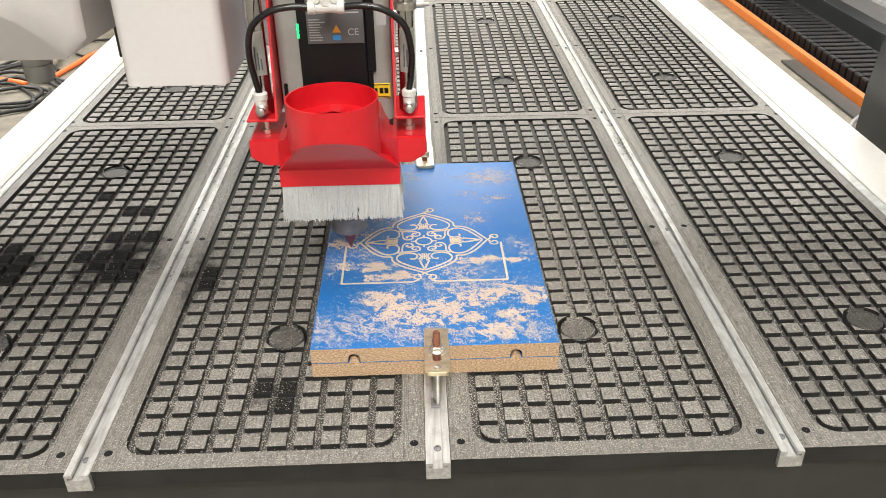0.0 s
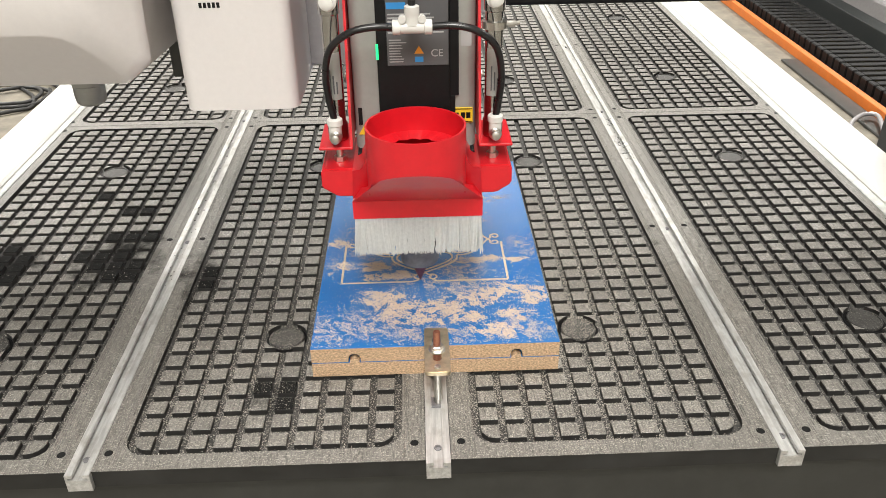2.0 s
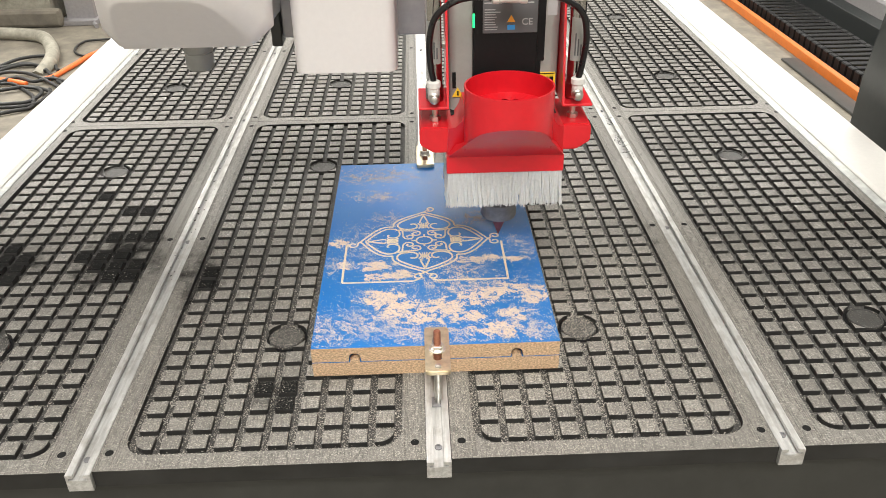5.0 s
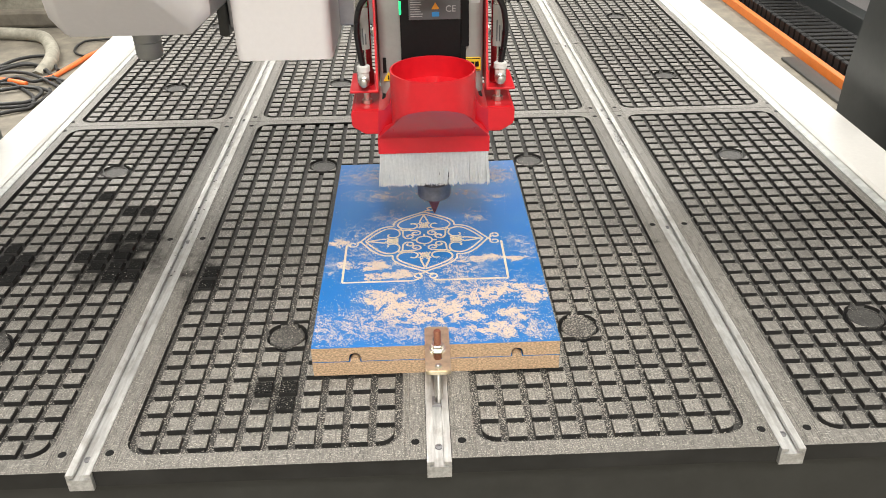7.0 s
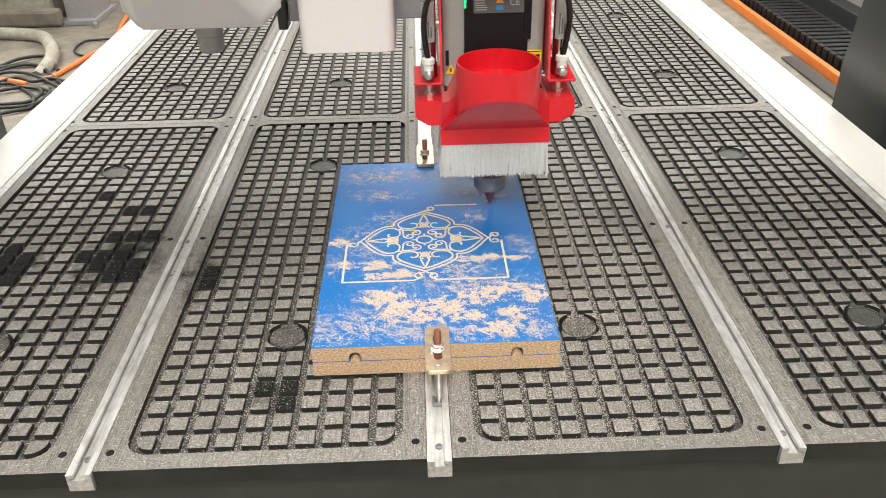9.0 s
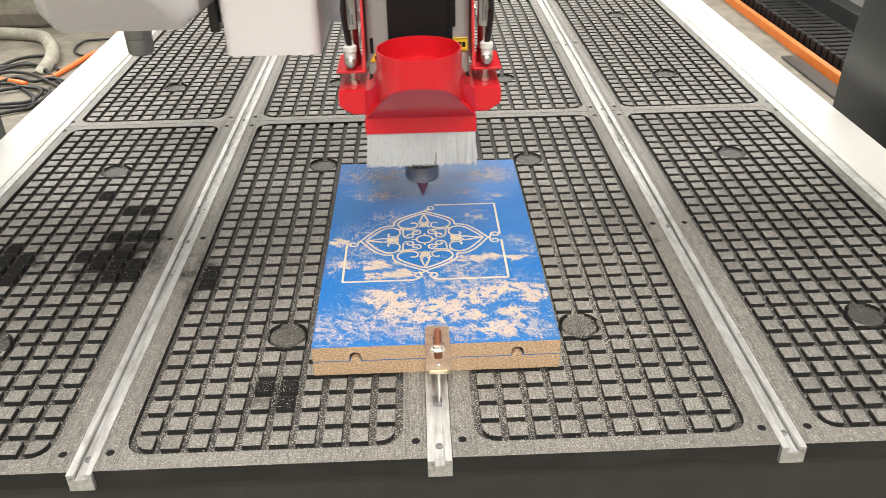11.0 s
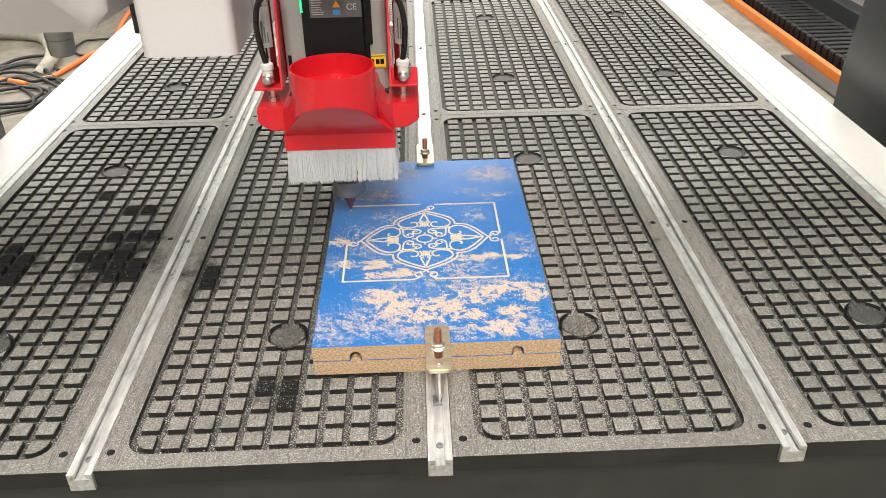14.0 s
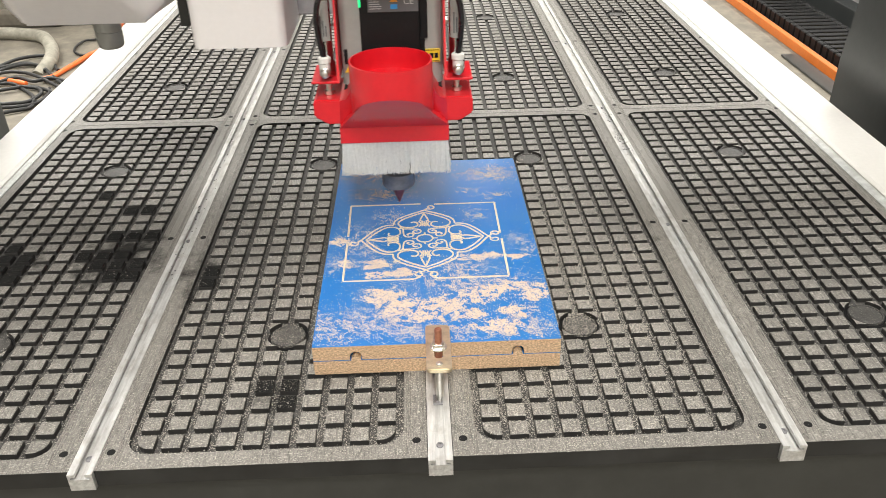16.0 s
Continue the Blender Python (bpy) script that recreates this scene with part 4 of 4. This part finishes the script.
part("label_edge", box(0.0385, 0.0565, -0.0196, -0.0193, 0.2123, 0.2130), BLACK, wl)
for k, w in enumerate((0.0030, 0.0042, 0.0042)):
    part("print_bar", box(0.0405 + k * 0.0052, 0.0405 + k * 0.0052 + w, -0.0196, -0.0193, 0.2030, 0.2090), BLACK, wl)
tri = part("warning_label", extruded([(-0.0570, -0.0192, 0.188), (-0.0440, -0.0192, 0.188), (-0.0505, -0.0192, 0.199)], (0, 0.001, 0)), YELLOW, head, "small yellow warning triangle")
part("print_bar", box(-0.0514, -0.0496, -0.0196, -0.0193, 0.190, 0.195), BLACK, tri)
part("print_bar", box(0.0460, 0.0560, -0.0184, -0.0179, 0.276, 0.292), INK, head)
part("keyhole", box(-0.0565, -0.0525, -0.0184, -0.0179, 0.198, 0.216, 0.0), BLACK, head)
part("motor_bolt", turned([(0.0048, 0.166), (0.0048, 0.172)], 6, (-0.046, -0.018, 0)), STEEL, head)
part("motor_bolt", turned([(0.0048, 0.166), (0.0048, 0.172)], 6, (0.046, -0.018, 0)), STEEL, head)

# brush skirt
verts, faces = [], []


def strand(x, y, nx, ny, length):
    b = len(verts)
    w = random.uniform(0.0005, 0.0009)
    lean, out = random.gauss(0, 0.0022), random.gauss(0.0012, 0.0014)
    tx, ty = -ny, nx
    for z, k, f in ((0.1145, 1.0, 0.0), (0.095, 1.0, 0.3), (0.114 - length, 0.6, 1.0)):
        cx, cy = x + tx * lean * f + nx * out * f, y + ty * lean * f + ny * out * f
        for sx, sy in ((-1, -1), (1, -1), (1, 1), (-1, 1)):
            verts.append((cx + sx * w * k, cy + sy * w * k, z))
    for l in (0, 4):
        for q in range(4):
            faces.append((b + l + q, b + l + (q + 1) % 4, b + l + 4 + (q + 1) % 4, b + l + 4 + q))


for layer in range(4):
    inset = 0.002 + layer * 0.0016
    hx, y0, y1 = HB["x"] - inset, HB["y0"] + inset, HB["y1"] - inset
    for (ax, ay), (bx, by), (nx, ny) in (((-hx, y0), (hx, y0), (0, -1)), ((hx, y0), (hx, y1), (1, 0)), ((hx, y1), (-hx, y1), (0, 1)), ((-hx, y1), (-hx, y0), (-1, 0))):
        span = math.hypot(bx - ax, by - ay)
        n = int(span / 0.00088)
        for i in range(n):
            u = (i + random.random()) / n
            clump = noise.noise(Vector((u * 22, layer, ax * 50)))
            if clump < -0.38 and random.random() < 0.7:
                continue
            strand(ax + (bx - ax) * u, ay + (by - ay) * u, nx, ny, 0.0425 + 0.0022 * clump + random.gauss(0, 0.001))
me = bpy.data.meshes.new("brush_skirt")
me.from_pydata(verts, [], faces)
me.materials.append(BRISTLE)
brush = new("brush_skirt", me)
brush.parent = head
tagged(brush, label="white nylon bristle skirt")

# ---- carriage: the covers that ride beside the spindle ----
carriage = thing("router_carriage", "white covered tool carriage on the gantry", "carriage")
part("spindle_cover", round_box_body(-0.2285, -0.1155, 0.0, 0.16, 0.2100, 0.70, 0.012), COVER, carriage, "tall white sheet-metal spindle cover", smooth=35)
part("cover_core", turned([(0.030, 0.2035), (0.038, 0.206), (0.038, 0.22)], 28, (-0.165, 0.07, 0)), BLACK, carriage, smooth=40)
for k in range(4):
    part("vent_slit", moved(box(-0.0006, 0.0006, -0.016, 0.016, -0.0022, 0.0022, 0.0004, 1), pose(-0.1185, 0.075 + 0.012 * (k % 2), 0.262 + 0.03 * k, -35, 0, 0)), DARK_STEEL, carriage)
for k in range(5):
    part("print_bar", box(-0.2000 + k * 0.0042, -0.1972 + k * 0.0042, -0.0006, -0.0001, 0.3125, 0.3175), BLACK, carriage)
# large rounded cover at the far side
CUTS = [(-0.396, 0.03, -0.012), (-0.395, 0.25, -0.011), (-0.392, 0.55, -0.010), (-0.388, 0.82, -0.008), (-0.382, 0.95, -0.004), (-0.375, 1.0, 0.0), (-0.33, 1.0, 0.001), (-0.312, 0.985, 0.003), (-0.300, 0.93, 0.006), (-0.291, 0.81, 0.009), (-0.283, 0.62, 0.012), (-0.276, 0.40, 0.015), (-0.269, 0.16, 0.018), (-0.264, 0.03, 0.020)]


def cover_section(x, k, bulge):
    """A slice through the cover: its brow sinks and draws back to the lower corner at the end."""
    brow_y, brow_z = -0.046 - 0.044 * k, 0.256 + 0.057 * k
    top_y = -0.060 - 0.030 * k
    return [(x + bulge * 2.0, top_y, 0.62), (x + bulge * 1.3, brow_y - 0.002, brow_z + 0.02 + 0.02 * k), (x + bulge * 0.3, brow_y, brow_z + 0.003), (x, brow_y + 0.002, brow_z), (x, -0.044, 0.2555), (x, 0.12, 0.2500), (x + bulge * 2.0, 0.14, 0.62)]


def loft(sections, keep):
    bm = bmesh.new()
    rows = [[bm.verts.new(p) for p in sec] for sec in sections]
    for a, b in zip(rows, rows[1:]):
        for i, j in keep:
            bm.faces.new((a[i], a[j], b[j], b[i]))
    return bm, rows


def trimmed(bm):
    bmesh.ops.delete(bm, geom=[v for v in bm.verts if not v.link_faces], context="VERTS")
    return bm


sections = [cover_section(*c) for c in CUTS]
bm, rows = loft(sections, ((0, 1), (1, 2), (2, 3), (5, 6)))
end = [bm.verts.new(p) for p in ((-0.258, 0.12, 0.250), (-0.222, 0.14, 0.62))]
last = rows[-1]
bm.faces.new((last[3], last[2], last[1], last[0], end[1], end[0]))
first = rows[0]
bm.faces.new((first[0], first[1], first[2], first[3], first[5], first[6]))
tool_cover = part("tool_cover", trimmed(bm), COVER, carriage, "large rounded white plastic cover", smooth=75)
bm, rows = loft(sections, ((3, 4), (4, 5)))
part("underside", trimmed(bm), COVER, tool_cover, smooth=25)
part("nozzle", turned([(0.013, 0.193), (0.0157, 0.1955), (0.0167, 0.203), (0.0167, 0.214), (0.0159, 0.2146), (0.0170, 0.2155), (0.0176, 0.252)], 28, (-0.353, 0.08, 0)), GREY_PAINT, carriage, "grey round nozzle under the cover", smooth=35)
part("sensor_bracket", box(-0.272, -0.259, 0.120, 0.150, 0.206, 0.252, 0.002), FRAME_DARK, carriage, "dark steel bracket")
part("back_plate", box(-0.258, -0.066, 0.125, 0.150, 0.2155, 0.62, 0.002), MAUVE, carriage, "grey steel mounting plate")
part("back_plate", box(-0.066, 0.095, 0.160, 0.185, 0.26, 0.62, 0.002), MAUVE, carriage)

# ---- gantry ----
gantry = thing("gantry", "dark charcoal steel gantry with plate legs", "gantry")
part("crossbeam", box(-0.80, 0.80, 0.255, 0.47, 0.244, 0.62, 0.004), BLACK, gantry)
for s in (-1, 1):
    out = [(-0.06, 0.62), (0.06, -0.10), (0.508, -0.10), (0.500, 0.014), (0.478, 0.14), (0.45, 0.62)]
    bm = extruded([(s * 0.785, y, z) for y, z in out], (s * 0.04, 0, 0), bevel=0.004)
    part("leg", bm, CHARCOAL, gantry, "glossy dark plate leg")
    part("foot", box(min(s * 0.79, s * 0.82), max(s * 0.79, s * 0.82), 0.10, 0.42, -0.20, -0.102, 0.004), CHARCOAL, gantry)

# ---- surroundings on the floor ----


def floor_cable(name, label, pts, r, mat, category="cable"):
    ob = part(name, tube([(x, y, FLOOR_Z + z) for x, y, z in pts], r, 8, steps=6), mat, None, smooth=60)
    return tagged(ob, label=label, category=category, group="cables on the floor")


for pts in (((-2.05, 3.34), (-1.99, 3.50), (-1.90, 3.57), (-1.82, 3.52), (-1.75, 3.38), (-1.71, 3.31)), ((-2.03, 3.28), (-1.96, 3.38), (-1.90, 3.43), (-1.81, 3.37), (-1.70, 3.22), (-1.60, 3.08)),
            ((-2.06, 3.36), (-1.93, 3.44), (-1.86, 3.42), (-1.77, 3.31)), ((-2.01, 3.24), (-1.96, 3.30), (-1.87, 3.30), (-1.76, 3.21), (-1.60, 3.05)), ((-1.92, 3.04), (-1.83, 3.07), (-1.77, 3.10), (-1.67, 3.04), (-1.56, 2.94)),
            ((-1.97, 3.15), (-1.87, 3.15), (-1.77, 3.06), (-1.69, 2.95), (-1.66, 2.84), (-1.72, 2.79), (-1.80, 2.75)), ((-1.85, 2.87), (-1.75, 2.87), (-1.69, 2.90), (-1.67, 2.99), (-1.72, 3.07), (-1.80, 3.09)), ((-1.83, 2.84), (-1.71, 2.83), (-1.65, 2.88), (-1.63, 2.97), (-1.66, 3.06)),
            ((-1.95, 3.12), (-1.87, 3.21), (-1.77, 3.16), (-1.70, 3.19), (-1.58, 3.12))):
    lift = 0.008 + 0.010 * random.random()
    floor_cable("cable_coil", "loose coil of black cable on the dusty floor", [(x, y, lift + 0.004 * (i % 2)) for i, (x, y) in enumerate(pts)], 0.0085, CABLE)
floor_cable("orange_cable", "orange cable lying across the dusty floor", [(-2.30, 3.26, 0.014), (-2.0, 3.22, 0.014), (-1.94, 3.21, 0.014), (-1.87, 3.18, 0.014), (-1.80, 3.15, 0.010)], 0.012, ORANGE_CABLE)
floor_cable("orange_cable", "orange cable lying across the dusty floor", [(-1.74, 3.20, 0.012), (-1.71, 3.24, 0.012), (-1.69, 3.33, 0.012), (-1.67, 3.43, 0.012), (-1.65, 3.55, 0.012), (-1.60, 3.75, 0.012), (-1.68, 4.3, 0.012), (-1.73, 5.0, 0.012)], 0.012, ORANGE_CABLE)
floor_cable("thin_cable", "thin black cable looped on the floor", [(-1.60, 3.86, 0.01), (-1.71, 3.84, 0.01), (-1.76, 3.82, 0.01), (-1.77, 3.72, 0.01), (-1.74, 3.62, 0.01), (-1.67, 3.56, 0.01), (-1.60, 3.58, 0.01)], 0.006, CABLE)
floor_cable("thin_cable", "thin black cable looped on the floor", [(-2.4, 4.62, 0.01), (-2.1, 4.70, 0.01), (-1.85, 4.90, 0.01), (-1.80, 5.2, 0.01), (-1.95, 5.5, 0.01)], 0.006, CABLE)
floor_cable("pale_hose", "dusty pale hose bent on the floor", [(-2.9, 4.02, 0.03), (-2.35, 3.95, 0.03), (-2.19, 3.93, 0.03), (-2.07, 3.90, 0.03), (-1.97, 3.83, 0.03), (-1.88, 3.68, 0.03), (-1.81, 3.51, 0.03), (-1.79, 3.40, 0.02), (-1.81, 3.31, -0.01)], 0.034, PALE_HOSE, "hose")
floor_cable("metal_rod", "grey metal rod lying on the floor", [(-2.2, 4.90, 0.012), (-2.0, 4.51, 0.012), (-1.79, 4.11, 0.012)], 0.012, MAUVE, "rod")

stand = thing("machine_stand", "dusty pale concrete footing of a neighbouring machine", "machine stand", at=(-2.55, 4.2, FLOOR_Z))
part("block", box(-0.75, 0.50, 0.0, 1.1, 0, 1.2, 0.03), PALE_HOSE, stand)
part("skirting", moved(box(-0.75, 0.56, -0.06, 0.0, 0, 0.10, 0.02), pose(0, 0, 0)), CONCRETE, stand)
part("post", box(0.56, 0.72, 0.02, 0.30, 0, 1.4, 0.01), MAUVE, stand, "grey steel post")
part("post_foot", box(0.53, 0.74, -0.03, 0.34, 0, 0.03, 0.004), MAUVE, stand)
tagged(part("hanging_cable", tube([(-2.08, 3.98, FLOOR_Z + 0.95), (-2.09, 3.95, FLOOR_Z + 0.62), (-2.16, 3.9, FLOOR_Z + 0.40), (-2.5, 3.9, FLOOR_Z + 0.22)], 0.022, 8), CABLE, None, smooth=60), "thick black cable hanging beside the footing", "cable")

# neighbouring machine beyond the right rail: orange trough with a black cable chain
trough = thing("cable_trough", "orange-edged floor trough holding a black cable chain", "cable trough", at=(-0.06, 0, FLOOR_Z))
part("orange_edge", box(1.880, 1.912, 1.6, 9.0, 0.0, 0.045, 0.004), ORANGE, trough, "orange painted edge")
part("trough_floor", box(1.915, 2.27, 1.6, 9.0, 0.0, 0.02, 0.0), BLACK, trough)
part("far_wall", box(2.27, 2.36, 1.6, 9.0, 0.0, 0.12, 0.004), CHARCOAL, trough)
link_bm = bmesh.new()
box(1.945, 1.972, -0.026, 0.026, 0.02, 0.075, 0.004, 1, link_bm)
box(2.165, 2.195, -0.026, 0.026, 0.02, 0.075, 0.004, 1, link_bm)
box(1.972, 2.165, -0.019, 0.019, 0.06, 0.075, 0.003, 1, link_bm)
link_mesh = finish(link_bm, "chain_link", BLACK)
for k in range(115):
    ob = new("chain_link", link_mesh)
    ob.parent, ob.location = trough, (0, 1.7 + 0.063 * k, 0)
cable_bm = bmesh.new()
for k in range(3):
    tube([(2.015 + 0.055 * k, 1.6, 0.045), (2.018 + 0.055 * k, 5, 0.045), (2.015 + 0.055 * k, 9.0, 0.045)], 0.013, 8, cable_bm)
part("yellow_cable", cable_bm, YELLOW, trough)
# a thin dark grey band on the floor along the trough
tagged(part("floor_strip", box(1.73, 1.81, 1.2, 3.25, FLOOR_Z + 0.001, FLOOR_Z + 0.012, 0.004), FRAME_DARK), "dark grey strip on the floor beside the cable trough", "floor strip")
floor_cable("grey_hose", "thin grey hose curling beside the dark strip", [(1.52, 2.10, 0.012), (1.634, 2.342, 0.030), (1.712, 2.437, 0.035), (1.765, 2.465, 0.035), (1.790, 2.43, 0.035), (1.72, 2.25, 0.03), (1.66, 2.15, 0.012)], 0.009, MAUVE, "hose")
neighbour = thing("neighbour_machine", "grey and black neighbouring machine base", "machine", at=(0, 0, FLOOR_Z))
part("base", box(2.50, 4.2, 3.2, 9.0, 0, 0.12, 0.02), MAUVE, neighbour)
part("body", box(2.45, 4.2, 4.3, 9.0, 0.12, 1.2, 0.02), BLACK, neighbour)

# pads last
for r in range(3):
    for c in range(4):
        fill_pads(c, r, (28, 10, 0)[r])

# ---- movement ----
HEAD_ROWS = [
    (0.0, -0.0961, 0.3260, 0), (0.5, -0.0703, 0.2999, 0), (1.0, -0.0446, 0.2848, 0), (1.3, -0.0279, 0.2624, 0), (1.5, -0.0115, 0.2487, 0), (2.0, -0.0124, 0.2467, 0),
    (2.5, -0.0180, 0.2377, 0), (3.0, -0.0053, 0.2807, 0), (3.5, 0.0440, 0.3314, 0), (4.0, 0.0880, 0.3737, 0), (4.2, 0.0876, 0.3656, 0), (4.8, 0.0866, 0.3466, 0),
    (5.6, 0.0785, 0.3506, 0), (6.3, 0.0497, 0.3666, 0), (6.5, 0.0336, 0.3703, 0), (7.0, 0.0077, 0.4048, 0), (7.5, 0.0024, 0.4163, 0), (8.0, 0.0070, 0.4171, 0),
    (8.5, 0.0167, 0.4228, 0), (9.0, 0.0815, 0.4244, 0), (9.2, 0.0869, 0.4211, 0), (9.8, 0.0896, 0.3747, 0), (10.3, 0.0876, 0.3507, 0.002), (10.7, 0.0493, 0.3851, 0.018),
    (11.1, -0.0153, 0.4235, 0.018), (11.3, -0.0175, 0.4234, 0.016), (11.5, -0.0173, 0.4233, 0.0105), (12.0, -0.0167, 0.4210, 0), (12.5, -0.0695, 0.4223, 0), (13.0, -0.1058, 0.4295, 0.004),
    (13.5, -0.1046, 0.4296, 0.005), (14.0, -0.1029, 0.4190, 0), (14.5, -0.1026, 0.3608, 0), (15.0, -0.1004, 0.3371, 0), (15.5, -0.0904, 0.3850, 0), (16.0, -0.0387, 0.4352, 0)]


# how far the covers ride from their rest beside the spindle: sideways and up, over time
COVER_RIDE = [(0.0, -0.003, 0.0), (1.0, -0.003, 0.0), (2.0, -0.0015, 0.0), (2.5, -0.002, 0.0), (3.0, -0.0085, 0.004), (3.5, -0.0075, 0.005), (4.0, -0.006, 0.006), (4.8, -0.002, 0.003), (6.3, 0.0, 0.0), (8.5, 0.0, 0.001),
              (12.0, -0.001, 0.001), (12.5, -0.001, 0.002), (13.0, -0.001, 0.006), (13.5, -0.0015, 0.007), (14.0, -0.003, 0.002), (14.5, -0.003, 0.0), (15.0, -0.003, 0.0), (15.5, -0.006, 0.003), (16.0, -0.010, 0.0055)]


def ride(t):
    ts = [r[0] for r in COVER_RIDE]
    return [float(np.interp(t, ts, [r[k] for r in COVER_RIDE])) for k in (1, 2)]


def motions():
    tip = TOP - 0.0006
    walk(head, [(t, pose(x, y, tip + z)) for t, x, y, z in HEAD_ROWS])
    walk(carriage, [(t, pose(x + ride(t)[0], y, tip + ride(t)[1])) for t, x, y, z in HEAD_ROWS])
    walk(gantry, [(t, pose(0, y, tip)) for t, x, y, z in HEAD_ROWS])
    for ob, t in FRESH:
        walk(ob, [(0.0, pose(0, 0, -0.004)), (t - 0.1, pose(0, 0, -0.004)), (t, pose(0, 0, 0)), (16.0, pose(0, 0, 0))])


motions()
